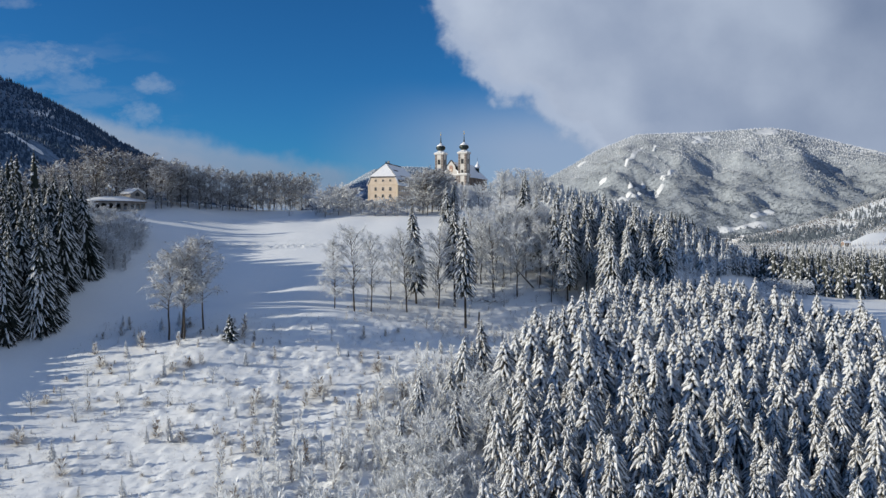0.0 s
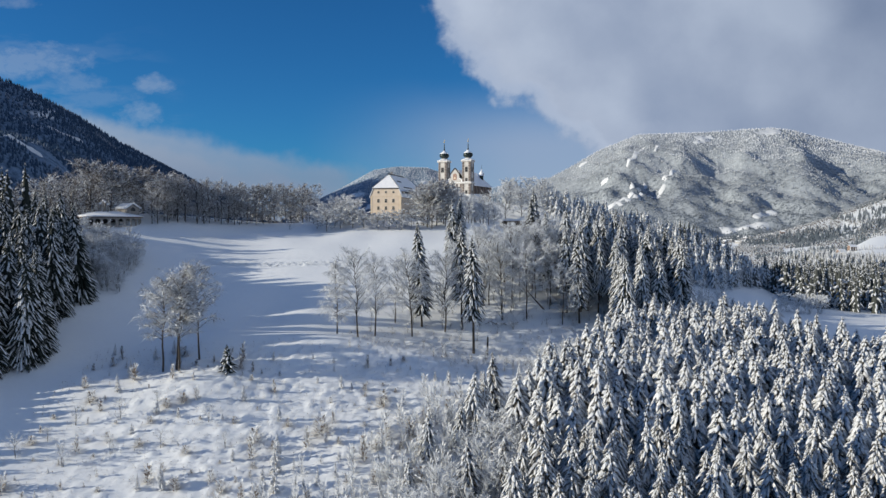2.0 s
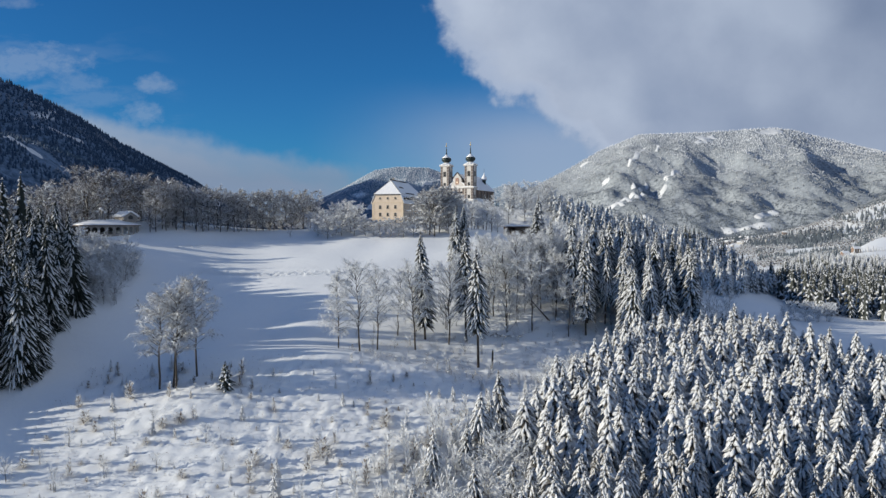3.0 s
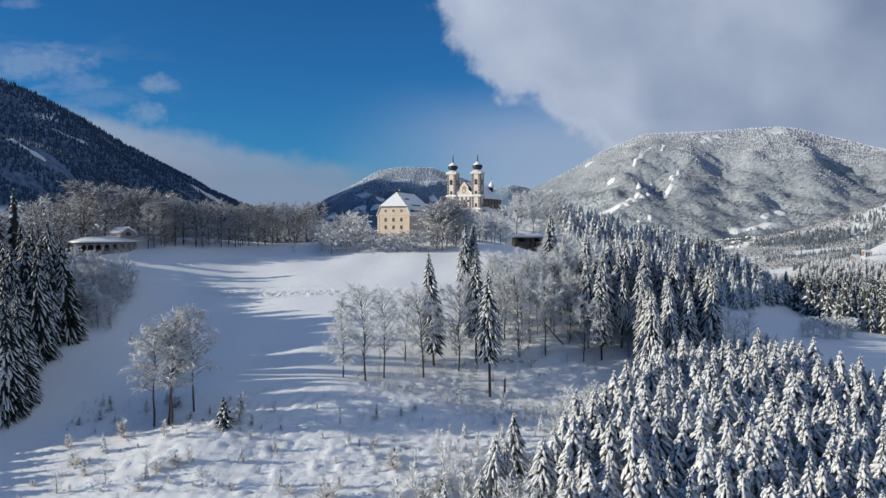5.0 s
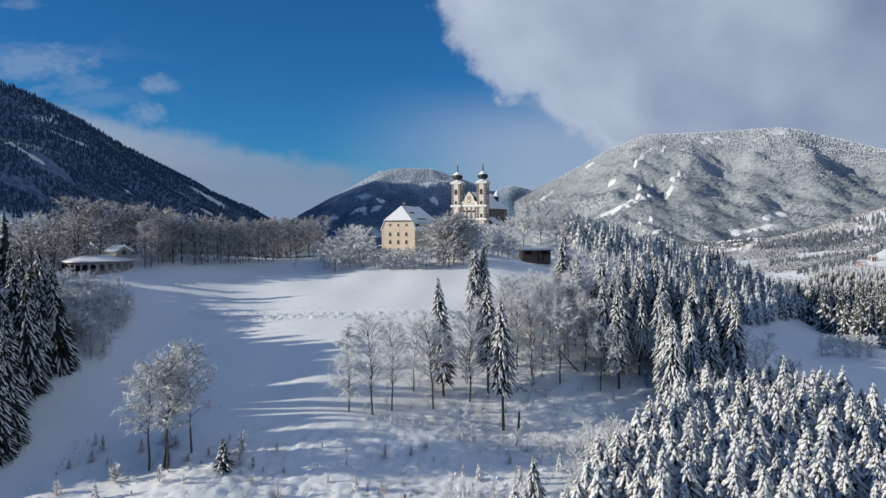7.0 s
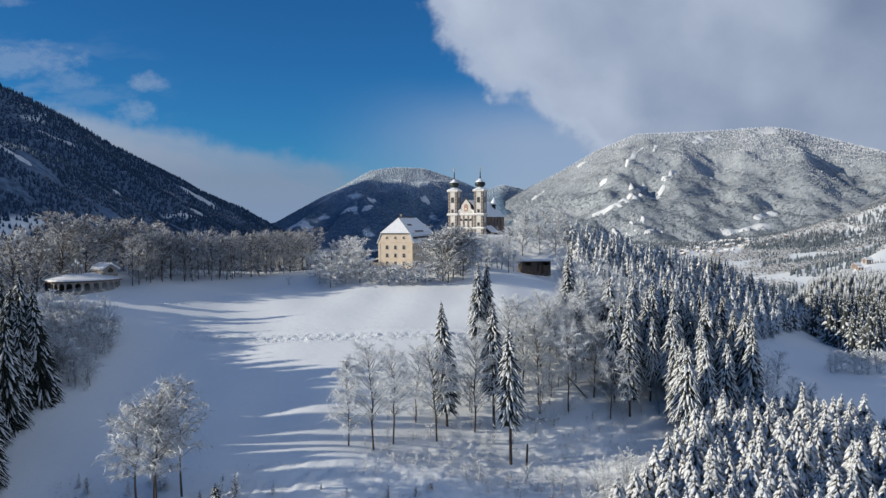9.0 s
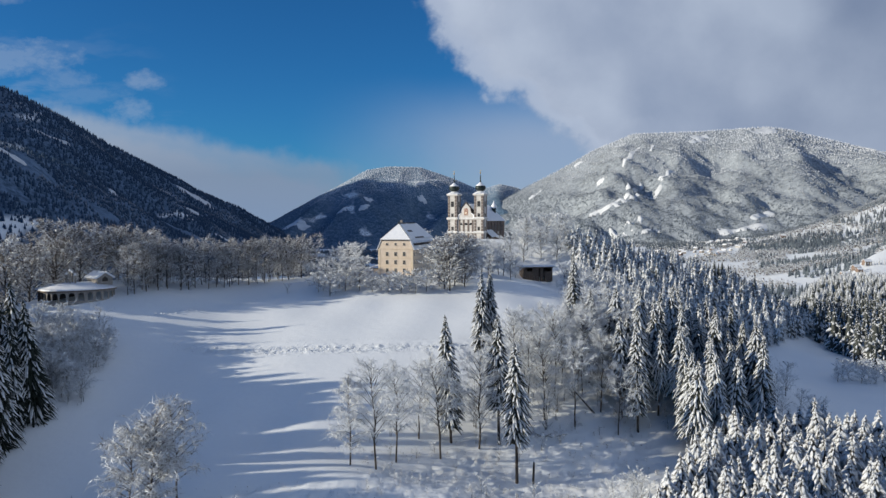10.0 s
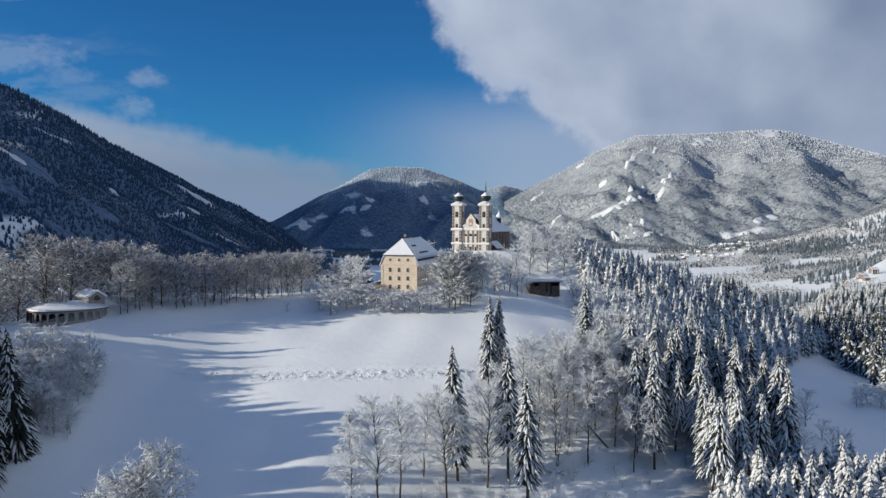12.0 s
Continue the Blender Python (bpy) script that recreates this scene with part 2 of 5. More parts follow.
M_RIDGE = snow_on("hoary_spruce_needles", (0.05, 0.055, 0.052), (0.13, 0.135, 0.13), -0.15, 0.75, 1.5, 0.8)
# slope colours hold distance haze; the left one holds its flank's shade too
M_MOUNT_L = mountain_material("shade_blue_wooded_slope", (0.022, 0.06, 0.115), (0.13, 0.21, 0.32), 0.62, 0.66)
M_MOUNT_R = mountain_material("snowy_wooded_slope", (0.175, 0.20, 0.225), (0.38, 0.42, 0.455), 0.70, 0.74)
M_MOUNT_F = mountain_material("hazy_wooded_slope", (0.04, 0.095, 0.16), (0.16, 0.24, 0.33), 0.62, 0.66)
M_YELLOW = plain("yellow_plaster", (0.71, 0.575, 0.44), (0.78, 0.655, 0.52), 0.6, 0.9, 0.15)
M_CREAM = plain("pale_plaster", (0.70, 0.57, 0.40), (0.76, 0.64, 0.48), 0.6, 0.9, 0.15)
M_WHITE = plain("white_plaster", (0.50, 0.475, 0.44), (0.62, 0.595, 0.56), 0.6, 0.9, 0.15)
M_MAUVE = plain("grey_pink_stucco", (0.13, 0.105, 0.095), (0.21, 0.175, 0.155), 0.8, 0.9, 0.25)
M_FRESCO = plain("faded_fresco", (0.22, 0.09, 0.07), (0.50, 0.38, 0.30), 1.4, 0.9, 0.1)
M_STONE = plain("grey_stone", (0.22, 0.20, 0.18), (0.36, 0.33, 0.29), 1.2, 0.9, 0.4)
M_DARKGLASS = plain("dark_window_glass", (0.012, 0.013, 0.016), (0.03, 0.032, 0.036), 0.5, 0.12, 0.0)
M_FRAME = plain("painted_window_frame", (0.45, 0.42, 0.36), (0.6, 0.57, 0.5), 3.0, 0.6, 0.1)
M_COPPER = plain("dark_copper_sheet", (0.010, 0.018, 0.018), (0.03, 0.045, 0.042), 1.2, 0.45, 0.2, metal=0.4)
M_GOLD = plain("gilded_metal", (0.55, 0.38, 0.10), (0.7, 0.5, 0.18), 3.0, 0.35, 0.0, metal=1.0)
M_SLATE = plain("dark_roof_shingle", (0.03, 0.028, 0.028), (0.08, 0.07, 0.065), 1.5, 0.8, 0.4)
M_TIMBER = plain("dark_weathered_timber", (0.075, 0.056, 0.043), (0.20, 0.15, 0.115), 1.0, 0.85, 0.4, stretch=(1, 1, 6))
M_BRICK = plain("brown_side_wall", (0.16, 0.11, 0.085), (0.26, 0.19, 0.15), 1.0, 0.9, 0.25)
# ---------------------------------------------------------------- terrain
VALLEY = -100.0
PROFILE_Y = [-900, -300, 0, 100, 130, 165, 195, 220, 235, 258, 282, 305, 323, 345, 360, 400, 440, 500, 560, 700, 900, 5000]
PROFILE_Z = [-105, -103, -85, -57, -49, -41.5, -34, -26, -23, -15.5, -8.2, -2.5, 1.8, 4.2, 6.3, 6.5, 3, 2, -20, -70, -100, -100]
_gy = np.arange(-900.0, 5000.0, 1.0)
_gz = np.interp(_gy, PROFILE_Y, PROFILE_Z)
_k = np.exp(-0.5 * (np.arange(-20, 21) / 7.0) ** 2)
_gz = np.convolve(np.pad(_gz, 20, mode="edge"), _k / _k.sum(), mode="valid")
# knolls and hollows: x, y, reach across, reach along, height
KNOLLS = [
    (15, 238, 28, 22, -9.0),     # hollow in front of the tree belt
    (-66, 191, 20, 13, 5.0),     # hummock under the lone trees
    (-38, 219, 30, 7, 3.6),      # lip of the clearing
    (-26, 388, 30, 26, 3.2),     # knoll under the convent
    (8, 505, 42, 42, 17.0),      # church hill
    (44, 436, 22, 24, -5.0),     # saddle with the barn
    (98, 508, 52, 50, 13.0),     # wooded ridge beyond it
    (74, 478, 26, 38, 11.5),     # its near end
    (138, 480, 32, 45, 9.0),     # its shoulder
    (122, 372, 26, 40, -8.5),    # the open field below it
    (168, 494, 36, 34, 11.0),    # the far rim of the shoulder
    (-128, 304, 11, 9, -1.2),    # level ground at the pavilion
]

# swells of the valley: x, y, reach across, reach along, height
SWELLS = [(900, 1350, 190, 260, 20.0), (330, 720, 90, 100, 6.0), (1500, 2000, 420, 420, 30.0), (420, 620, 90, 130, -6.0),
          (1850, 2350, 340, 520, 300.0), (1050, 1750, 170, 130, 34.0), (640, 1180, 80, 90, 16.0), (1250, 2250, 200, 160, 40.0), (800, 1480, 110, 100, 22.0)]


def soft(v, w):
    """A ramp max(v, 0) with a rounded knee of width w."""
    return w * np.logaddexp(0.0, v / w)


def wave(x, y, seed, size):
    """Cheap smooth noise in -1..1 for arrays, from rotated sine waves."""
    r = np.random.RandomState(seed)
    out = np.zeros(np.broadcast(x, y).shape)
    for _ in range(7):
        a, f, p, q = r.rand() * 6.28, (0.6 + 0.9 * r.rand()) / size, r.rand() * 6.28, r.rand() * 6.28
        u, w = x * math.cos(a) + y * math.sin(a), y * math.cos(a) - x * math.sin(a)
        out = out + np.sin(6.28 * f * u + p + 0.9 * np.sin(6.28 * f * 0.7 * w + q))
    return out / 4.0


def land(x, y):
    """Height of the snow-covered ground."""
    x, y = np.asarray(x, float), np.asarray(y, float)
    z = np.interp(y, _gy, _gz)
    for cx, cy, sx, sy, h in KNOLLS:
        z = z + h * np.exp(-0.5 * (((x - cx) / sx) ** 2 + ((y - cy) / sy) ** 2))
    left = np.clip(soft(-x - 86, 6), 0, 40)
    z = z + 0.25 * left * np.clip((y - 120) / 60, 0.3, 1)
    steep = np.interp(y, [180, 230, 290, 600], [0.07, 0.14, 0.27, 0.27])
    z = z - steep * soft(x - 20, 8) * np.clip((1400 - x) / 900, 0, 1)
    z = z - 0.22 * soft(-x - 230, 20)
    # the land falls away behind the avenue and the convent
    over = (x + 117) * -0.808 + (y - 314) * 0.589
    z = z - 0.42 * soft(over - 17, 4) * np.clip((y - 250) / 50, 0, 1)
    z = VALLEY + soft(z - VALLEY, 6)
    # a shelf with fields and farms beside the church ridge
    side = np.clip((x - 70 - 0.22 * np.maximum(y - 450, 0)) / 110, 0, 1)
    side = side * side * (3 - 2 * side) * np.clip((900 + 4800 * np.clip(x / np.maximum(y, 1) - 0.40, 0, 0.25) - y) / 420, 0, 1) * np.clip((y - 215) / 90, 0, 1) * np.clip((1900 - x) / 800, 0, 1)
    shelf = -39.0 + 3 * wave(x, y, 17, 300)
    z = z + side * soft(shelf - z, 4)
    z = z + 38.0 * np.clip((y - 1000) / 1400, 0, 1) * np.clip((x - 150) / 450, 0, 1)
    for cx, cy, sx, sy, h in SWELLS:
        z = z + h * np.exp(-0.5 * (((x - cx) / sx) ** 2 + ((y - cy) / sy) ** 2))
    near = np.exp(-((x / 260) ** 4) - ((y - 260) / 300) ** 4)
    z = z + near * 0.35 * wave(x, y, 3, 34)
    # stumps and brash under the snow of the clearing
    rough = np.clip((soft(x + 92, 4) - soft(x - 30, 4)) / 30, 0, 1) * np.clip((223 + 24 * np.clip((x + 32) / 24, 0, 1) - y + 0.18 * (x + 20)) / 9, 0, 1) * np.clip((y - 105) / 10, 0, 1)
    lumps = wave(x, y, 11, 5.5) * wave(x, y, 12, 9.0)
    z = z + rough * (0.45 * np.maximum(lumps, -0.3) + 0.4 * np.maximum(wave(x, y, 13, 4.2) - 0.3, 0) + 0.55 * np.maximum(wave(x, y, 14, 2.7) * wave(x, y, 15, 3.6) - 0.1, -0.1) + 0.24 * np.maximum(wave(x, y, 16, 2.1), -0.4) + 0.3 * np.maximum(wave(x, y, 18, 3.0) - 0.5, 0))
    # a trodden track across the meadow
    d = y - (286.5 + 0.06 * (x + 50))
    track = np.exp(-((d / 3.6) ** 4)) * np.clip((x + 93) / 6, 0, 1) * np.clip((45 - x) / 10, 0, 1)
    z = z + track * (0.95 * np.maximum(wave(x, y, 21, 2.1) * wave(x, y, 22, 2.7), -0.15) - 0.2)
    return z


def mesa(y, foot, crest, power):
    s = np.clip((y - foot) / (crest - foot), 0, 1)
    return s ** power


LEFT_Y = [900, 1900, 2614, 2735, 2868, 3014, 3177, 3358, 3642, 4125, 4431, 4866, 5000]
LEFT_Z = [-110, 400, 502, 486, 450, 414, 362, 314, 248, 114, 28, -82, -100]
RIGHT_X = [0, 250, 441, 675, 861, 1078, 1296, 1420, 1575, 1807, 1916, 2103, 2438, 3000, 4200]
RIGHT_Z = [-105, 85, 196, 316, 422, 508, 516, 520, 530, 545, 535, 490, 408, 370, 330]
FAR_X = [-1500, -1200, -989, -721, -587, -420, -286, -102, 82, 250, 310, 367, 468, 560, 900]
FAR_Z = [-110, -60, 26, 176, 243, 336, 356, 350, 287, 215, 232, 250, 230, 180, 120]


def left_mountain(x, y):
    crest = np.interp(y, LEFT_Y, LEFT_Z)
    xc = -1500 + (y - 2600) * 0.2455
    s = np.where(x > xc, (x - xc) / (330 + 0.85 * (crest + 110)), (xc - x) / 1100)
    f = np.clip(1 - s, 0, 1) ** 1.1
    spur = wave(x * 0.35, y, 32, 420) * 34 + wave(x, y, 33, 150) * 10
    z = VALLEY - 12 + (crest - VALLEY + 12) * f + spur * np.clip(4 * f * (1 - f), 0, 1) * np.clip((crest + 110) / 150, 0, 1)
    # an unseen massif behind, added to shade the centre mountain's foot
    return np.maximum(z, VALLEY - 40 + 1330 * np.exp(-0.5 * (((x + 3150) / 480) ** 2 + ((y - 3650) / 750) ** 2)))


# spurs that run down the broad mountain: y and x along each, height, width
RIGHT_SPURS = [
    ((2700, 3000, 3500, 4250), (1080, 1040, 1060, 1300), 75, 190),
    ((2700, 3100, 3700, 4250), (1420, 1500, 1700, 1890), 72, 230),
    ((2800, 2950, 3600, 4300), (380, 440, 730, 1090), 70, 170),
    ((3000, 3300, 3800, 4300), (1230, 1290, 1470, 1665), 45, 120),
    ((2700, 3000, 3500, 4200), (760, 780, 880, 1010), 42, 120),
    ((2700, 3100, 3700, 4250), (1950, 2000, 2150, 2350), 80, 200),
]


def right_mountain(x, y):
    crest = np.interp(x, RIGHT_X, RIGHT_Z)
    foot = 2750 + 120 * wave(x, x * 0, 41, 900) + 350 * np.clip((900 - x) / 700, 0, 1) - np.clip(x - 1900, 0, 900) * 0.9
    f = mesa(y, foot, 4300, 1.05)
    f = np.where(y > 4300, 1 - ((y - 4300) / 1500), f)
    lean = x + 0.3 * y
    spurs = 0.0
    for ys_, xs_, high, wide in RIGHT_SPURS:
        line = np.interp(y, ys_, xs_) + 30 * wave(y, y * 0, int(high), 420)
        d = x - line
        spurs = spurs + high * np.exp(-np.abs(d / np.where(d > 0, 0.75 * wide, wide)) ** 1.25)
    spur = spurs - 45 - np.abs(wave(lean, y * 0.25, 42, 620)) * 34 - np.abs(wave(lean, y * 0.45, 45, 300)) * 34 - np.abs(wave(lean, y * 0.5, 43, 150)) * 24 + wave(x, y, 44, 80) * 7
    return VALLEY - 12 + (crest - VALLEY + 12) * f + spur * np.clip(4.5 * f * (1 - f), 0, 1) * np.clip((crest + 105) / 250, 0, 1)


def far_mountain(x, y):
    crest = np.interp(x, FAR_X, FAR_Z)
    f = mesa(y, 3750 + 60 * wave(x, x * 0, 51, 500), 4620, 0.9)
    f = np.where(y > 4620, 1 - ((y - 4620) / 1500), f)
    spur = -np.abs(wave(x - 0.2 * y, y * 0.3, 52, 420)) * 70 + 25 + wave(x, y, 53, 130) * 8
    return VALLEY - 12 + (crest - VALLEY + 12) * f + spur * np.clip(4.5 * f * (1 - f), 0, 1) * np.clip((crest + 105) / 200, 0, 1)


SPUR_Y = [700, 1100, 1496, 1650, 1830, 2010, 2250, 2500, 2800]
SPUR_Z = [-110, 130, 186, 180, 162, 112, 50, 0, -110]


def left_spur(x, y):
    crest = np.interp(y, SPUR_Y, SPUR_Z)
    s = np.abs(x + 850) / 430
    f = np.clip(1 - s, 0, 1) ** 1.2
    return VALLEY - 12 + (crest - VALLEY + 12) * f + (wave(x, y, 71, 260) * 14 + wave(x, y, 72, 90) * 5) * np.clip(4 * f * (1 - f), 0, 1)


# open snowfields on the slopes: from x, y to x, y, half width
LEFT_FIELDS = [(-1085, 2260, -995, 2155, 17), (-1043, 2500, -940, 2385, 11), (-1085, 3250, -955, 3350, 34), (-970, 2950, -910, 2985, 18), (-1300, 2540, -1220, 2618, 9), (-790, 2760, -714, 2829, 10)]
SPUR_FIELDS = [(-840, 1500, -800, 1540, 11), (-600, 1490, -562, 1480, 9)]
FAR_FIELDS = [(-390, 4150, -350, 4175, 26), (-128, 4320, -70, 4435, 15), (-110, 4240, -65, 4260, 20), (-830, 4140, -680, 4060, 60), (-410, 4025, -360, 4070, 16), (-520, 4072, -490, 4090, 30)]
RIGHT_FIELDS = [(917, 3872, 1066, 4123, 12), (1096, 4027, 1149, 4120, 9), (671, 3500, 769, 3452, 23), (769, 3452, 896, 3529, 33), (896, 3529, 1032, 3617, 21), (874, 3593, 971, 3716, 13), (482, 4128, 553, 4178, 13), (471, 3679, 573, 3788, 16),
                (1108, 3122, 1315, 3109, 26), (1278, 3175, 1397, 3269, 25), (720, 3293, 783, 3185, 19), (812, 3107, 894, 3184, 16), (788, 3255, 847, 3264, 17), (1332, 4140, 1446, 4199, 16), (740, 4254, 793, 4248, 12), (1044, 3658, 1142, 3791, 16), (790, 3873, 808, 3820, 14), (1700, 4235, 1850, 4250, 40), (1370, 4215, 1470, 4235, 26)]


def open_at(x, y, fields, grow=1.0):
    """True where a snowfield lies, with a ragged edge."""
    out = np.zeros(np.broadcast(x, y).shape, bool)
    for xa, ya, xb, yb, half in fields:
        dx, dy = xb - xa, yb - ya
        q = np.clip(((x - xa) * dx + (y - ya) * dy) / (dx * dx + dy * dy), 0, 1)
        out |= np.hypot(x - xa - q * dx, y - ya - q * dy) < grow * half * (1 + 0.4 * wave(x, y, int(abs(xa)) % 97, 60))
    return out

# ---------------------------------------------------------------- mesh helpers


def solid(name, verts, faces, material, smooth=False, slots=None):
    """A mesh from points and faces; with slots, material is a tuple and slots names one for each face."""
    me = bpy.data.meshes.new(name)
    verts = np.asarray(verts, np.float32).reshape(-1, 3)
    if isinstance(faces, np.ndarray):
        k = faces.shape[1]
        me.vertices.add(len(verts))
        me.vertices.foreach_set("co", verts.ravel())
        me.loops.add(faces.size)
        me.loops.foreach_set("vertex_index", faces.astype(np.int32).ravel())
        me.polygons.add(len(faces))
        me.polygons.foreach_set("loop_start", np.arange(0, faces.size, k, dtype=np.int32))
        me.update(calc_edges=True)
    else:
        me.from_pydata(verts.tolist(), [], faces)
    if smooth:
        me.polygons.foreach_set("use_smooth", np.ones(len(me.polygons), bool))
    for mt in material if isinstance(material, tuple) else (material,):
        me.materials.append(mt)
    if slots is not None:
        me.polygons.foreach_set("material_index", np.asarray(slots, np.int32))
    me.update()
    return me


class Build:
    """Gathers boxes, prisms, tubes and turned shapes into one mesh."""

    def __init__(self):
        self.v, self.f = [], []

    def add(self, verts, faces):
        o = len(self.v)
        self.v += [tuple(p) for p in verts]
        self.f += [[o + i for i in q] for q in faces]
        return self

    def box(self, x0, x1, y0, y1, z0, z1):
        v = [(x, y, z) for z in (z0, z1) for y in (y0, y1) for x in (x0, x1)]
        return self.add(v, [(0, 2, 3, 1), (4, 5, 7, 6), (0, 1, 5, 4), (2, 6, 7, 3), (0, 4, 6, 2), (1, 3, 7, 5)])

    def prism(self, outline, y0, y1):
        """An outline in x, z, pushed from y0 to y1."""
        n = len(outline)
        v = [(x, y0, z) for x, z in outline] + [(x, y1, z) for x, z in outline]
        return self.add(v, [list(range(n)), list(range(2 * n - 1, n - 1, -1))] + [(i + n, (i + 1) % n + n, (i + 1) % n, i) for i in range(n)])

    def turned(self, cx, cy, rings, sides=16, twist=0.0):
        """A shape turned round the upright through cx, cy; rings of radius, height."""
        v, f = [], []
        for r, z in rings:
            v += [(cx + r * math.cos(twist + 6.28319 * i / sides), cy + r * math.sin(twist + 6.28319 * i / sides), z) for i in range(sides)]
        for k in range(len(rings) - 1):
            for i in range(sides):
                j = (i + 1) % sides
                f.append((k * sides + i, k * sides + j, (k + 1) * sides + j, (k + 1) * sides + i))
        f += [list(range(sides))[::-1], [(len(rings) - 1) * sides + i for i in range(sides)]]
        return self.add(v, f)

    def tube(self, a, b, ra, rb, sides=5):
        a, b = Vector(a), Vector(b)
        d = (b - a).normalized()
        u = d.orthogonal().normalized()
        w = d.cross(u)
        v = [a + ra * (math.cos(6.28319 * i / sides) * u + math.sin(6.28319 * i / sides) * w) for i in range(sides)]
        v += [b + rb * (math.cos(6.28319 * i / sides) * u + math.sin(6.28319 * i / sides) * w) for i in range(sides)]
        return self.add(v, [(i, (i + 1) % sides, sides + (i + 1) % sides, sides + i) for i in range(sides)])

    def mesh(self, name, material, smooth=False):
        return solid(name, self.v, self.f, material, smooth)


def part(name, made, material, parent, label="", smooth=False, m=None):
    """One mesh object under a thing or under a part."""
    ob = new(name, made.mesh(name, material, smooth) if isinstance(made, Build) else made)
    ob.parent = parent
    if m is not None:
        ob.matrix_local = m
    return tagged(ob, label)


def thing(name, m, label, category, group="", kind=""):
    """An empty at the base of a thing, to carry its parts."""
    ob = new(name)
    ob.empty_display_size = 0.5
    ob.matrix_world = m
    return tagged(ob, label, category, group, kind)


def grid_mesh(name, xs, ys, height, material):
    gx, gy = np.meshgrid(xs, ys)
    v = np.stack([gx, gy, height(gx, gy)], -1).reshape(-1, 3)
    nx = len(xs)
    i = (np.arange(len(ys) - 1)[:, None] * nx + np.arange(nx - 1)[None]).ravel()
    return solid(name, v, np.stack([i, i + 1, i + nx + 1, i + nx], 1), material, True)


def ladder(spans):
    """Grid lines from (start, end, step) spans."""
    out = [np.arange(a, b, s) for a, b, s in spans]
    return np.concatenate(out)


# ---------------------------------------------------------------- ground and mountains
xs = ladder([(-4200, -1000, 160), (-1000, -400, 40), (-400, -150, 8), (-150, -100, 2), (-100, 40, 0.75), (40, 130, 2), (130, 300, 6), (300, 900, 25), (900, 2500, 80), (2500, 4300, 180)])
ys = ladder([(-700, 60, 40), (60, 120, 3), (120, 256, 0.85), (256, 280, 3), (280, 294, 0.55), (294, 460, 4), (460, 700, 8), (700, 1500, 30), (1500, 4000, 90), (4000, 4990, 110)])
ground = new("ground", grid_mesh("ground", xs, ys, land, M_SNOW))
tagged(ground, "deep fresh snow over meadow, clearing and valley", "snowy ground", kind="structure")
for nm, fn, gx, gy, mt, lab in (
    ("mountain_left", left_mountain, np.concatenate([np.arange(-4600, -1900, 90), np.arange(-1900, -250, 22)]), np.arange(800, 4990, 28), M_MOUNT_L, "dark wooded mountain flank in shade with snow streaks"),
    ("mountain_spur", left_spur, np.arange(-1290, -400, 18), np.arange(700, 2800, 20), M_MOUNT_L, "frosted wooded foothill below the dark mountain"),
    ("mountain_right", right_mountain, np.arange(-50, 4300, 24), np.arange(1700, 4990, 24), M_MOUNT_R, "broad snow-dusted wooded mountain with open snowfields"),
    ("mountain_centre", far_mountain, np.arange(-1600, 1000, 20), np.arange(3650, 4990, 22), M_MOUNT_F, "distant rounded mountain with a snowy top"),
):
    tagged(new(nm, grid_mesh(nm, gx, gy, fn, mt)), lab, "mountain", kind="structure")


def snowfields(name, fn, fields, label):
    """Smooth treeless snow draped over a slope, one mesh a field."""
    for xa, ya, xb, yb, half in fields:
        n, m = 22, 8
        dx, dy = xb - xa, yb - ya
        L = math.hypot(dx, dy)
        q, e = np.meshgrid(np.linspace(-half / L, 1 + half / L, n), np.linspace(-1, 1, m))
        wide = half * (1.15 - (2 * np.clip(q, 0, 1) - 1) ** 4 * 0.45) * (1 + 0.35 * np.sin(7 * q + xa) + 0.25 * np.sin(19 * q + ya + 1.5 * np.sign(e)))
        x, y = xa + q * dx - e * wide * dy / L, ya + q * dy + e * wide * dx / L
        rim = (np.abs(e) > 0.99) | (q < 0) | (q > 1)
        z = fn(x, y) + np.where(rim, -4.0, 2.0)
        i = (np.arange(m - 1)[:, None] * n + np.arange(n - 1)[None]).ravel()
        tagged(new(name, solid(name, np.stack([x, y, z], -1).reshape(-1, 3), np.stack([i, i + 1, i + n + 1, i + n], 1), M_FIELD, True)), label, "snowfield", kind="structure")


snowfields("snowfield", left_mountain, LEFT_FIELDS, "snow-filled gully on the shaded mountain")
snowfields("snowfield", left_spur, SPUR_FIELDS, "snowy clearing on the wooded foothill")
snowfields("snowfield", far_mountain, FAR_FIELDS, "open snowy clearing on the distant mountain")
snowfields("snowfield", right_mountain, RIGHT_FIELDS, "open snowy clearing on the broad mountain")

# ---------------------------------------------------------------- trees


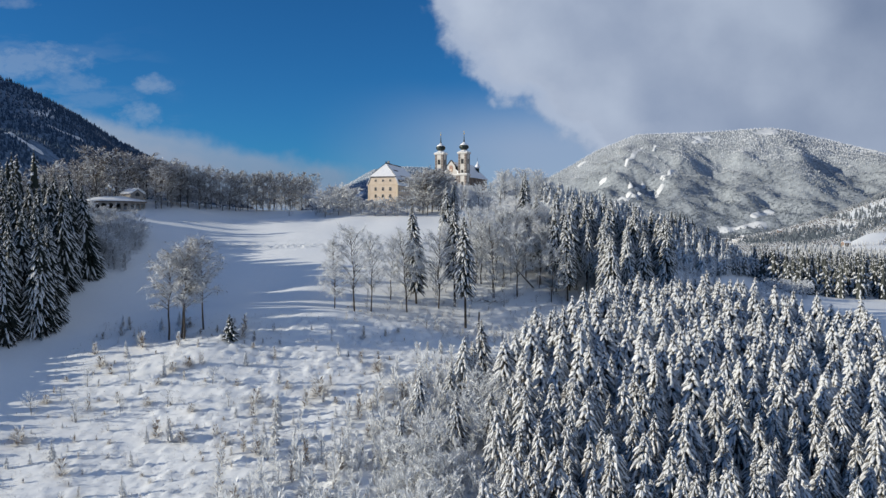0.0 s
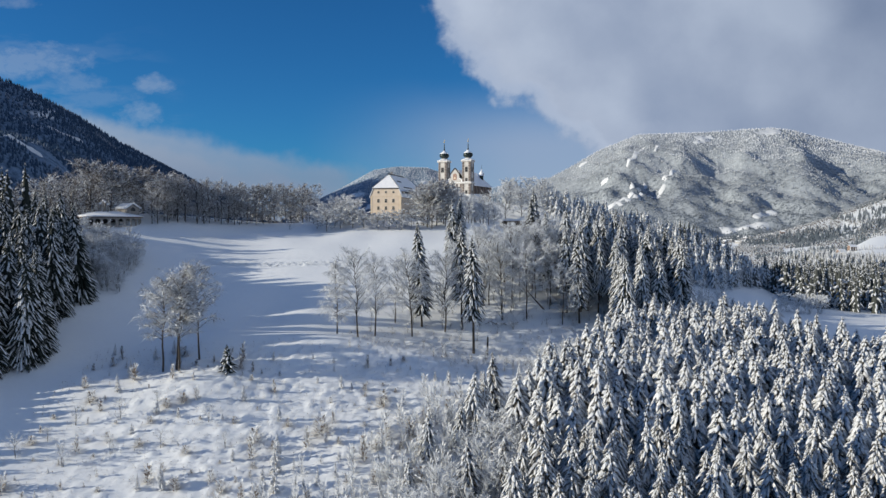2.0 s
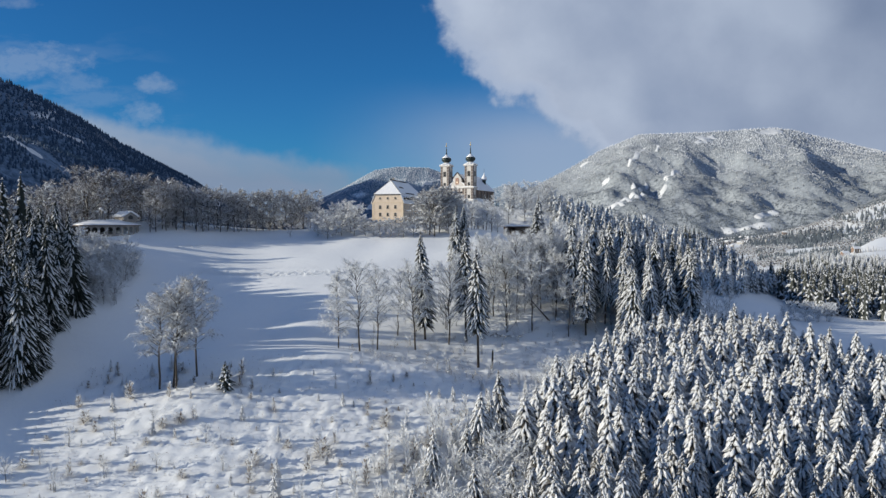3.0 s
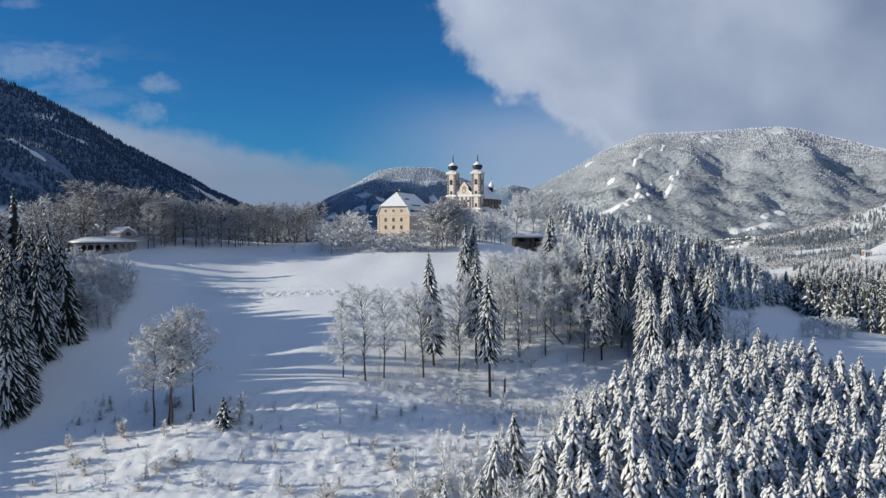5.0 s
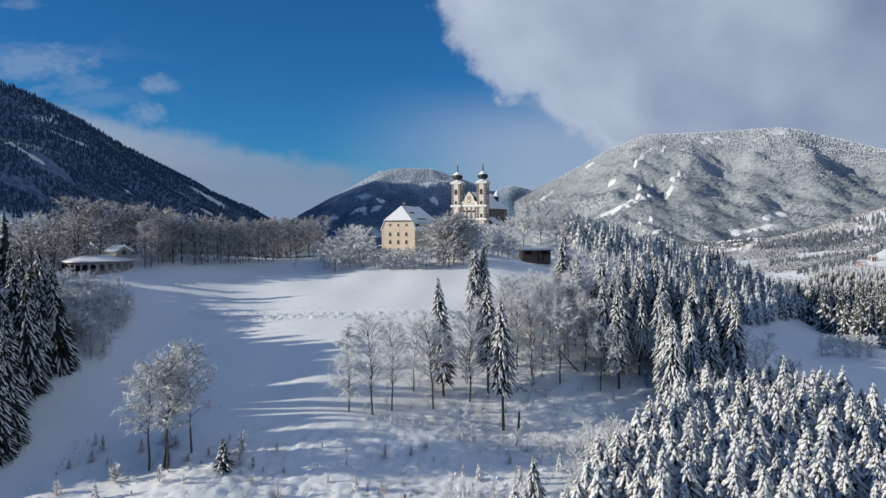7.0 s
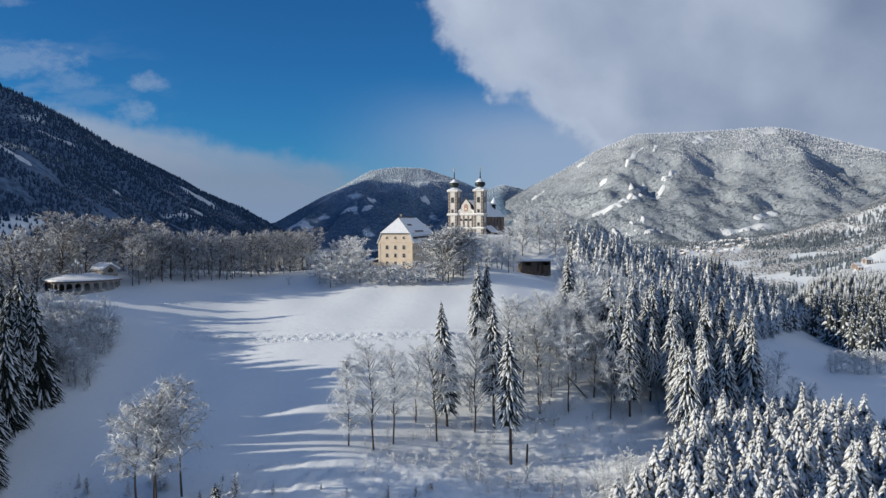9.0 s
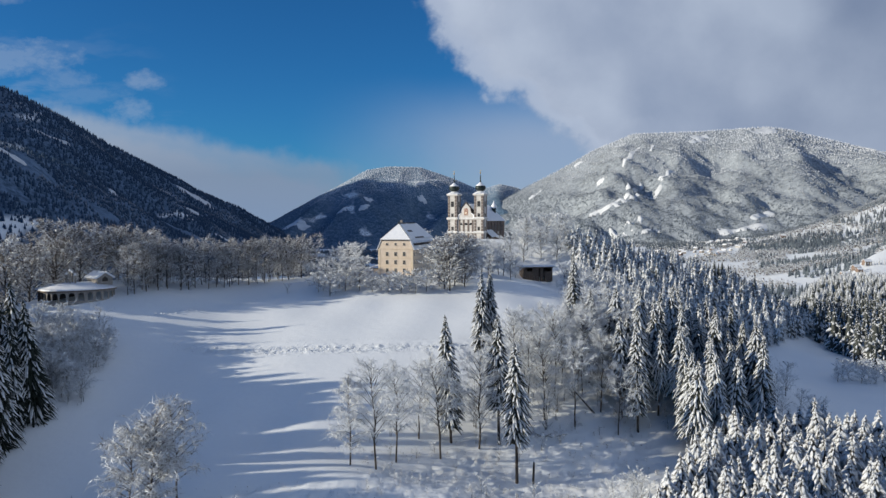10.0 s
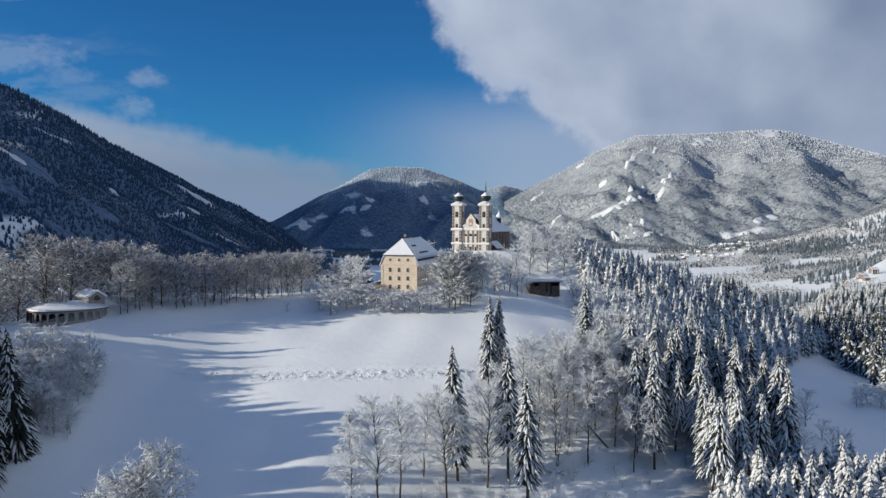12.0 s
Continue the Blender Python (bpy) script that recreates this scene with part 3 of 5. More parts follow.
def spruce_crown(seed, H, R, bare, step, arms, droop=0.6, load=0.8, taper=1.5, core=True, blade=1.0):
    """Whorls of drooping tent-shaped branches with long cushions of snow lying on them.

    Gives points, faces and a slot for each face: 0 needles, 1 snow."""
    r = random.Random(seed)
    v, f, slot = [], [], []
    z = bare
    while z < 0.975 * H:
        s = (z - bare) / (H - bare)
        reach = R * (min(1.0, (taper * (1 - s)) ** 0.85) + 0.05) * min(1.0, 0.75 + 2.0 * s)
        n = max(4, int(arms * (0.5 + 0.55 * (1 - s)) + r.random()))
        a0 = r.random() * 6.28
        heavy = load * r.uniform(0.75, 1.2)
        for k in range(n):
            a = a0 + 6.28319 * k / n + r.uniform(-0.4, 0.4)
            L = reach * r.uniform(0.55, 1.18)
            ca, sa = math.cos(a), math.sin(a)
            zz = z + r.uniform(-0.4, 0.4) * step
            d = droop * r.uniform(0.6, 1.35)
            w = blade * min(0.24 * L + 0.012 * R, 0.125 * R) * r.uniform(0.8, 1.3)
            bend = r.uniform(-0.25, 0.25) * L

            def at(q, side, lift):
                x, y = q * L, side * w + bend * q * q
                return (x * ca - y * sa, x * sa + y * ca, zz + 0.10 * L * q - d * L * q * q + lift * w)
            o, qm = len(v), r.uniform(0.5, 0.68)
            v += [at(0.03, 0, 0.1), at(qm, 0, 0.3), at(1.0, 0, -0.35), at(qm - 0.05, 1.0, -0.95), at(qm + 0.03, -1.0, -0.95)]
            f += [(o, o + 3, o + 1), (o, o + 1, o + 4), (o + 1, o + 3, o + 2), (o + 1, o + 2, o + 4)]
            slot += [0, 0, 0, 0]
            if r.random() < heavy:
                o = len(v)
                q0, q1, wide = r.uniform(0.12, 0.42), r.uniform(0.9, 1.04), r.uniform(0.5, 0.8)
                blunt = r.uniform(0.25, 0.5)
                v += [at(q0, 0, 0.45), at(qm + 0.12, r.uniform(-0.2, 0.2), 0.95), at(q1, blunt, 0.05), at(qm + 0.06, wide, -0.05), at(qm + 0.12, -wide, -0.05), at(q1 - 0.04, -blunt, 0.05)]
                f += [(o, o + 3, o + 1), (o, o + 1, o + 4), (o + 1, o + 3, o + 2), (o + 1, o + 2, o + 5), (o + 1, o + 5, o + 4)]
                slot += [1, 1, 1, 1, 1]
        z += step * (0.75 + 0.5 * r.random()) * (1.0 - 0.4 * s)
    # the dense dark inside of the crown
    o, sides = len(v), 7
    for q, rad in ((0.0, 0.40), (0.3, 0.44), (0.72, 0.22), (0.96, 0.02)) if core else ():
        v += [(R * rad * r.uniform(0.85, 1.15) * math.cos(6.28319 * i / sides), R * rad * r.uniform(0.85, 1.15) * math.sin(6.28319 * i / sides), bare + q * (H - bare) - 0.02 * H) for i in range(sides)]
    for k in range(3 if core else 0):
        for i in range(sides):
            j = (i + 1) % sides
            f += [(o + k * sides + i, o + k * sides + j, o + (k + 1) * sides + j), (o + k * sides + i, o + (k + 1) * sides + j, o + (k + 1) * sides + i)]
            slot += [0, 0]
    o = len(v)
    v += [(0.16 * R / 3, 0, H * 0.96), (-0.08 * R / 3, 0.14 * R / 3, H * 0.96), (-0.08 * R / 3, -0.14 * R / 3, H * 0.96), (0, 0, H)]
    f += [(o, o + 1, o + 3), (o + 1, o + 2, o + 3), (o + 2, o, o + 3)]
    slot += [1, 0, 0]
    return v, f, slot


def spruce_kind(seed, H, R, bare, step, arms, needles, droop=0.6, load=0.8, taper=1.5, core=True, blade=1.0):
    v, f, slot = spruce_crown(seed, H, R, bare, step, arms, droop, load, taper, core, blade)
    trunk = Build().turned(0, 0, [(0.015 * H, -1.5), (0.011 * H, 0.6), (0.008 * H, 0.4 * H), (0.02, 0.97 * H)], 6)
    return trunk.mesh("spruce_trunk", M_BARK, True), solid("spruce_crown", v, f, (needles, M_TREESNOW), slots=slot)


def leafless_kind(seed, H, R, fork, limbs, twigs, thick=0.013, stems=1, twig_w=0.05, arch=0.0, boughs=7, frost=None, load=0.5, tidy=0.0):
    """A bare broadleaf tree: trunk, limbs, boughs, and a crown of twigs with snow lying along them.

    load: share of the twigs that carry snow; tidy: limbs shorten evenly towards the top."""
    r = random.Random(seed)
    wood, v, f, slot = Build(), [], [], []

    def sliver(a, b, w, kind=0, lean=0.4):
        o = len(v)
        d = Vector((r.uniform(-1, 1), r.uniform(-1, 1), r.uniform(-lean, lean))).normalized() * w * 0.5
        v.extend([a - d, a + d, b])
        f.append((o, o + 1, o + 2))
        slot.append(kind)

    def pad(a, b, w):
        """Snow lying along a branch: a low ridge, thickest in its middle."""
        o, g = len(v), b - a
        side = Vector((-g.y, g.x, 0))
        side = side.normalized() * w * 0.5 if side.length > 1e-6 else Vector((w * 0.5, 0, 0))
        m = a.lerp(b, r.uniform(0.4, 0.65))
        v.extend([a, m + side, m - side, m + Vector((0, 0, w * 0.7)), b])
        f.extend([(o, o + 1, o + 3), (o, o + 3, o + 2), (o + 3, o + 1, o + 4), (o + 3, o + 4, o + 2)])
        slot.extend([1] * 4)

    for s in range(stems):
        foot = Vector((r.uniform(-1, 1), r.uniform(-1, 1), 0)) * (0.0 if stems == 1 else 0.05 * H)
        lean = Vector((r.uniform(-1, 1), r.uniform(-1, 1), 0)) * (0.05 if stems == 1 else 0.13) * H
        spine = []
        for k in range(8):
            q = k / 7
            spine.append(foot + lean * q * q + Vector((r.uniform(-1, 1), r.uniform(-1, 1), 0)) * 0.012 * H + Vector((0, 0, -1.2 if k == 0 else q * H * 0.93)))
        for k in range(7):
            wood.tube(spine[k], spine[k + 1], thick * H * (1 - 0.13 * k), thick * H * (1 - 0.13 * (k + 1)), 6)
        for i in range(limbs):
            q = fork + (0.97 - fork) * (i + r.random()) / limbs
            kk = min(6, int(q * 7))
            base = spine[kk].lerp(spine[kk + 1], q * 7 - kk)
            s2 = (q - fork) / (1 - fork)
            a = r.random() * 6.28 if i % 2 else r.random() * 3.14 + 3.14 * (i // 2 % 2)
            swell = (1 - tidy) * (0.55 + 0.75 * math.sin(3.1416 * min(1, 0.18 + 0.8 * s2))) * (1 - 0.35 * s2) + tidy * (1.15 - s2)
            L = R * swell * r.uniform(0.65, 1.08)
            rise = r.uniform(0.35, 0.95) + 0.5 * s2 - arch
            tip = base + Vector((math.cos(a) * L, math.sin(a) * L, L * rise))
            mid = base.lerp(tip, 0.55) + Vector((0, 0, L * 0.16))
            wood.tube(base, mid, thick * H * 0.34, thick * H * 0.2, 4)
            wood.tube(mid, tip, thick * H * 0.2, thick * H * 0.05, 3)
            up = Vector((0, 0, thick * H * 0.2))
            if r.random() < load + 0.3:
                pad(base.lerp(mid, 0.1) + up, mid + up, twig_w * 2.2), pad(mid + up, tip, twig_w * 2.0)
            for j in range(boughs):
                c = r.uniform(0.2, 1.0)
                p = base.lerp(mid, c * 2) if c < 0.5 else mid.lerp(tip, c * 2 - 1)
                out_way = Vector((math.cos(a), math.sin(a), 0.4 - arch))
                g = (out_way + Vector((r.uniform(-1, 1), r.uniform(-1, 1), r.uniform(-0.5, 0.7)))).normalized() * L * r.uniform(0.25, 0.55)
                sliver(p, p + g, thick * H * 0.18)
                if r.random() < load + 0.2:
                    pad(p, p + g, twig_w * 1.7)
                for k in range(twigs):
                    e = p + g * r.uniform(0.1, 1.05)
                    t = (g.normalized() * 0.7 + Vector((r.uniform(-1, 1), r.uniform(-1, 1), r.uniform(-0.8, 0.7) - arch))).normalized() * r.uniform(0.03, 0.085) * H
                    sliver(e, e + t, twig_w * r.uniform(0.6, 1.5), 1 if r.random() < load else 0)
    return wood.mesh("tree_trunk", M_BARK, True), solid("tree_crown", v, f, (frost or M_HOAR, M_TREESNOW), slots=slot)


def scrub_mesh(seed, H, R, count, w=0.05):
    """A snow-laden bush or sapling of upright, branching twigs: one mesh."""
    r = random.Random(seed)
    v, f = [], []
    for i in range(count):
        a, q = r.random() * 6.28, r.random()
        x, y, z = 0.25 * R * math.cos(a) * q, 0.25 * R * math.sin(a) * q, r.uniform(-0.2, 0.75 * H)
        L = (0.22 + 0.3 * r.random()) * H
        spread = R * r.uniform(0.3, 1.0) * (1 - 0.6 * z / H)
        b = (x + spread * math.cos(a), y + spread * math.sin(a), z + L * r.uniform(0.1, 0.9))
        d = (-math.sin(a) * w * r.uniform(0.7, 2.2), math.cos(a) * w * r.uniform(0.7, 2.2))
        o = len(v)
        mx, my, mz = (x + b[0]) / 2, (y + b[1]) / 2, (z + b[2]) / 2 + 0.06 * H
        v += [(x, y, z), (mx + d[0], my + d[1], mz), (mx - d[0], my - d[1], mz), b]
        f += [(o, o + 1, o + 2), (o + 1, o + 3, o + 2)]
    o = len(v)
    v += [(0.05, 0, -0.4), (-0.03, 0.04, -0.4), (-0.03, -0.04, -0.4), (0, 0, H)]
    f += [(o, o + 1, o + 3), (o + 1, o + 2, o + 3), (o + 2, o, o + 3)]
    return v, f


R_TREES = random.Random(77)


def plant(name, kind, x, y, size, label, category, group, lift=0.0):
    trunk, crown = kind
    z = float(land(x, y)) + lift
    m = pose(x, y, z, R_TREES.uniform(-3, 3), R_TREES.uniform(-3, 3), R_TREES.uniform(0, 360)) @ Matrix.Scale(size, 4)
    ob = thing(name, m, label, category, group)
    a, b = new("trunk", trunk), new("crown", crown)
    a.parent = b.parent = ob
    return ob


def strew(name, template, places, heights, material, label, category, seed, sink=0.0, ground_fn=land):
    """Many alike plants, far too many to count, in one mesh of kind stuff."""
    tv, tf = np.asarray(template[0], float), np.asarray(template[1])
    slots = np.tile(np.asarray(template[2]), len(places)) if len(template) > 2 else None
    r = np.random.RandomState(seed)
    places, n = np.asarray(places), len(places)
    a, s = r.rand(n) * 6.28, np.asarray(heights)
    wide = s * (0.85 + 0.3 * r.rand(n))
    c, w = np.cos(a)[:, None], np.sin(a)[:, None]
    x = (tv[None, :, 0] * c - tv[None, :, 1] * w) * wide[:, None] + places[:, :1]
    y = (tv[None, :, 0] * w + tv[None, :, 1] * c) * wide[:, None] + places[:, 1:2]
    z = tv[None, :, 2] * s[:, None] + (ground_fn(places[:, 0], places[:, 1]) - sink)[:, None]
    faces = (tf[None] + (np.arange(n) * len(tv))[:, None, None]).reshape(-1, 3)
    ob = new(name, solid(name, np.stack([x, y, z], -1).reshape(-1, 3), faces, material, slots=slots))
    return tagged(ob, label, category, kind="stuff")


def scatter(seed, n, box, keep):
    """Random places in a box (x0, x1, y0, y1) that pass a test on arrays."""
    r = np.random.RandomState(seed)
    x, y = r.uniform(box[0], box[1], n), r.uniform(box[2], box[3], n)
    ok = keep(x, y)
    return np.stack([x[ok], y[ok]], 1)


def spaced(pts, gap):
    """Thin out places so that none stand closer than gap."""
    cells, out = {}, []
    for x, y in pts:
        i, j = int(x // gap), int(y // gap)
        if all((x - p) ** 2 + (y - q) ** 2 > gap * gap for di in (-1, 0, 1) for dj in (-1, 0, 1) for p, q in cells.get((i + di, j + dj), ())):
            cells.setdefault((i, j), []).append((x, y))
            out.append((x, y))
    return np.array(out)


TALL = [spruce_kind(s, 30, R, b, 0.62, 14, M_NEEDLE, 0.75, 0.84, 1.75, blade=0.78) for s, R, b in ((1, 3.3, 4), (2, 3.1, 9), (3, 3.6, 3), (4, 3.2, 6))]
WIDE = [spruce_kind(s, 30, R, b, 0.64, 18, M_NEEDLE, 0.85, 0.9, 1.15, blade=0.65) for s, R, b in ((5, 5.2, 8), (6, 4.7, 10), (7, 5.6, 7))]
DARK = [spruce_kind(s, 30, R, b, 0.62, 20, M_NEEDLE_BARE, 0.8, 0.5, 1.3, blade=0.58) for s, R, b in ((11, 5.2, 0.5), (12, 4.8, 0.6), (13, 5.6, 0.5))]
YOUNG = [spruce_kind(s, 16, R, b, 0.62, 11, M_YOUNG, 0.85, 0.84, 1.9, blade=0.95) for s, R, b in ((21, 3.3, 1.0), (22, 2.9, 1.2), (23, 3.6, 1.0), (24, 2.7, 1.3), (25, 3.1, 1.0))]
SLIM = [leafless_kind(s, 20, R, fk, 38, 16, 0.010, 1, 0.09, 0.05, frost=M_HOAR, load=0.5) for s, R, fk in ((31, 4.4, 0.20), (32, 4.0, 0.25), (33, 4.7, 0.18), (34, 4.2, 0.28))]
LEAN = [leafless_kind(s, 20, R, fk, 32, 12, 0.010, 1, 0.13, frost=M_TWIG, load=0.26) for s, R, fk in ((35, 4.8, 0.06), (36, 4.4, 0.09), (37, 5.0, 0.05))]
LAYERED = leafless_kind(30, 20, 5.2, 0.15, 60, 14, 0.010, 1, 0.075, 0.45, frost=M_HOAR, load=0.5, tidy=0.8)
BROAD = [leafless_kind(s, 14, R, fk, 36, 16, 0.014, 1, 0.15, 0.1, frost=M_HOAR, load=0.5) for s, R, fk in ((41, 5.4, 0.08), (42, 6.0, 0.06), (43, 5.0, 0.10))]
OLD = [leafless_kind(s, 14, R, fk, 38, 16, 0.014, 1, 0.17, frost=M_TWIG, load=0.2) for s, R, fk in ((61, 5.8, 0.06), (62, 6.2, 0.05), (63, 5.6, 0.08))]
CLUMPY = [leafless_kind(s, 14, R, fk, 38, 15, 0.014, 1, 0.17, 0.1, frost=M_TWIG, load=0.42) for s, R, fk in ((65, 5.4, 0.06), (66, 5.8, 0.05), (67, 5.2, 0.08))]
BUSHY = [leafless_kind(s, 8, R, 0.03, 9, 8, 0.008, 3, 0.10, -0.15, 6, frost=M_HOAR, load=0.4) for s, R in ((51, 3.0), (52, 3.4), (53, 2.7))]
LOW = [leafless_kind(s, 4, R, 0.02, 7, 7, 0.012, 2, 0.08, 0.0, 5, frost=M_SCRUB, load=0.3) for s, R in ((55, 2.2), (56, 2.6))]
FRUIT = [leafless_kind(s, 8, R, 0.10, 28, 14, 0.018, 1, 0.17, 0.3, frost=M_TWIG, load=0.58) for s, R in ((45, 4.2), (46, 4.8), (47, 3.8))]
LONE = [leafless_kind(s, 20, R, 0.34, 44, 9, 0.011, 1, 0.10, 0.25, frost=M_TWIG, load=0.55) for s, R in ((38, 4.0), (39, 4.3), (40, 3.9))]
THICK = [leafless_kind(s, 8, R, 0.02, 12, 13, 0.006, 3, 0.13, 0.1, 6, frost=M_HOAR, load=0.45) for s, R in ((57, 3.2), (58, 3.6))]
TINY = [spruce_kind(s, 2.2, R, 0.1, 0.17, 8, M_SCRUB, 0.5, 0.9, 1.2, False) for s, R in ((81, 0.45), (82, 0.55))]
r = random.Random(5)

# lone group on the hummock
for x, y, s in ((-70.2, 196.3, 1.2), (-67.2, 196.8, 1.3), (-66.2, 195.6, 1.18), (-63.4, 203, 1.28)):
    plant("birch_tree", LONE[int(-x) % 3], x, y, s, "tall slender leafless tree coated in hoar frost on a snowy hummock", "tree", "lone trees on the hummock")
plant("small_spruce", spruce_kind(14, 6.6, 2.5, 0.2, 0.5, 10, M_NEEDLE_BARE, 0.4, 0.85, 1.05), -54.6, 196.3, 1.0, "small dark spruce laden with snow, alone on the hummock", "spruce", "")

# belt of mixed trees along the edge of the clearing
for x, y, h in ((-32.1, 228, 22), (-26.1, 227.4, 26), (-21.9, 235, 24), (-11.2, 240, 26), (-1.4, 246, 26), (-17, 246, 20), (13, 262, 24), (17, 258, 25), (21, 266, 25), (25, 256, 24), (9, 268, 23), (29, 268, 24), (33, 262, 22), (4, 260, 22), (37, 275, 22), (27, 280, 20), (34, 284, 20), (41, 288, 20), (31, 274, 23), (40, 264, 21), (24, 272, 22), (36, 254, 19), (30, 290, 20), (44, 280, 21), (19, 276, 21), (39, 296, 18), (12, 274, 20)):
    plant("frosted_tree", LAYERED if x < -32 else SLIM[int(x * 7 + y) % 4], x, y, h / 20, "tall leafless frosted tree in the belt beside the meadow", "tree", "tree belt")
for x, y, h, k in ((-8.6, 246.8, 33, 0), (6.9, 234, 35, 1), (3.8, 249, 34, 1), (1.0, 281, 27, 0), (3.7, 284, 26, 2)):
    plant("spruce", TALL[k], x, y, h / 30, "tall slender spruce with snow-laden drooping branches in the tree belt", "spruce", "belt spruces")
for x, y in spaced([(r.uniform(-30, 52), r.uniform(228, 292)) for _ in range(500)], 4.6):
    if 232 + 0.3 * (x + 30) < y < 262 + 0.7 * max(0, x):
        plant("undergrowth", LOW[r.randrange(2)], x, y, r.uniform(0.5, 1.2), "low frosted undergrowth in the tree belt", "shrub", "undergrowth in the belt")

for x, y in spaced([(r.uniform(-2, 50), r.uniform(248, 296)) for _ in range(300)], 7.2):
    if 250 + 0.25 * x < y < 272 + 0.6 * x:
        plant("frosted_tree", BUSHY[r.randrange(3)], x, y, r.uniform(0.9, 1.7), "young leafless tree white with hoar frost among the belt's trunks", "tree", "young trees in the belt")

# the dense stand to its side
for x, y in [(x, y) for x, y in spaced([(r.gauss(60, 12), r.gauss(270, 10)) for _ in range(500)], 5.0) if x < 80][:42]:
    plant("spruce", (TALL + WIDE + WIDE)[r.randrange(10)], x, y, r.uniform(0.78, 1.02), "snow-laden spruce in a dense stand above the young plantation", "spruce", "dense spruce stand")

# tall dark spruces at the meadow's edge
for x, y in spaced([(r.uniform(-150, -104), r.uniform(194, 250)) for _ in range(700)], 5.3):
    if x < -102.5 - 0.15 * (y - 195):
        plant("spruce", DARK[r.randrange(3)], x, y, r.uniform(0.84, 0.98), "tall dark green spruce lightly dusted with snow", "spruce", "dark spruces at the meadow edge")
for x, y, s in ((-109, 190.5, 0.85), (-114.5, 188.5, 0.9), (-120, 187, 0.9), (-104.6, 197, 0.8)):
    plant("spruce", DARK[int(y) % 3], x, y, s, "tall dark green spruce lightly dusted with snow", "spruce", "dark spruces at the meadow edge")
# mostly out of view: spruces added and sized to cast the meadow's long shadows
shade_wood = spaced(scatter(9, 3000, (-290, -148, 110, 312), lambda x, y: (y > 197 + 0.22 * (x + 120)) & (y > 190 + 1.2 * (x + 154)) & ((y < 285) | (x < -0.62 * (y - 58) - 16))), 5.2)
FAR_DARK = spruce_crown(59, 1.0, 0.18, 0.03, 0.14, 8, 0.6, 0.4, 1.25, blade=1.2)
LOW_DARK = spruce_crown(58, 1.0, 0.32, 0.0, 0.14, 9, 0.5, 0.4, 1.2)
strew("spruce_wood", FAR_DARK, shade_wood, np.random.RandomState(4).uniform(23.5, 27, len(shade_wood)), (M_NEEDLE_BARE, M_TREESNOW), "dense dark spruce wood, mostly unseen, that shades the meadow", "wood", 89)

# out of view: low spruces added only for their shadow on the near meadow
low_shade_wood = spaced(scatter(19, 2500, (-150, -111, 122, 194), lambda x, y: y > 126 + 0.22 * (x + 113)), 3.4)
strew("low_spruce_wood", LOW_DARK, low_shade_wood, np.random.RandomState(6).uniform(6, 10, len(low_shade_wood)), (M_NEEDLE_BARE, M_TREESNOW), "unseen low spruce wood that shades the meadow edge", "wood", 88)

# shrubs in front of the pavilion
for x, y in spaced([(r.uniform(-132, -101), r.uniform(246, 284)) for _ in range(400)], 3.2):
    if x < -102 - 0.12 * (y - 246) and x > -130 + 0.1 * (y - 246):
        plant("shrub", THICK[r.randrange(2)], x, y, (r.uniform(0.8, 1.3) if x < -110 else r.uniform(0.6, 1.0)) * (0.6 if y > 273 else 1.0), "frosted leafless shrub at the edge of the snowy meadow", "shrub", "shrubs below the pavilion")

for x, y in spaced([(r.uniform(-128, -102), r.uniform(246, 286)) for _ in range(200)], 3.5):
    if x < -101 - 0.16 * (y - 246):
        plant("shrub", LOW[r.randrange(2)], x, y, r.uniform(0.7, 1.5), "low frosted shrub at the edge of the snowy meadow", "shrub", "low shrubs below the pavilion")

# avenue along the far edge of the meadow
for k in range(44):
    q = k / 43
    x, y = -117 + 51 * q + r.uniform(-1.2, 1.2), 314 + 70 * q + r.uniform(-1.5, 1.5) + (6 if k % 2 else 0)
    plant("avenue_tree", LEAN[k % 3], x, y, r.uniform(0.74, 0.92), "leafless frosted tree in a row along the snowy meadow", "tree", "avenue along the meadow")

# bushes that close the avenue towards the valley
for k in range(34):
    q = k / 33
    plant("bush", BUSHY[k % 3], -121 + 51 * q + r.uniform(-1.5, 1.5), 322 + 70 * q + r.uniform(-1.5, 1.5), r.uniform(0.5, 0.9), "frosted bush between the trees of the avenue", "shrub", "bushes behind the avenue")

# big old trees behind the pavilion
for x, y, s in ((-143, 318, 1.65), (-150, 330, 1.5), (-134, 330, 1.4), (-160, 318, 1.5), (-170, 335, 1.5), (-128, 338, 1.25), (-182, 322, 1.4), (-155, 345, 1.5), (-138, 346, 1.3), (-122, 348, 1.2), (-194, 338, 1.5), (-166, 300, 1.3), (-180, 300, 1.3), (-205, 320, 1.4), (-118, 336, 1.1), (-146, 306, 1.2), (-190, 305, 1.3), (-136, 320, 1.3), (-126, 328, 1.2), (-114, 330, 0.9), (-160, 332, 1.6), (-176, 312, 1.5)):
    plant("old_tree", OLD[int(-x) % 3], x, y, s, "broad old leafless tree thick with frost behind the pavilion", "tree", "old trees behind the pavilion")

for x, y in spaced([(r.uniform(-205, -112), r.uniform(312, 350)) for _ in range(200)], 6.0):
    if (x + 117) * -0.808 + (y - 314) * 0.589 > 7:
        plant("undergrowth", LOW[r.randrange(2)], x, y, r.uniform(1.0, 1.9), "frosted undergrowth beneath old trees", "shrub", "undergrowth behind the pavilion")
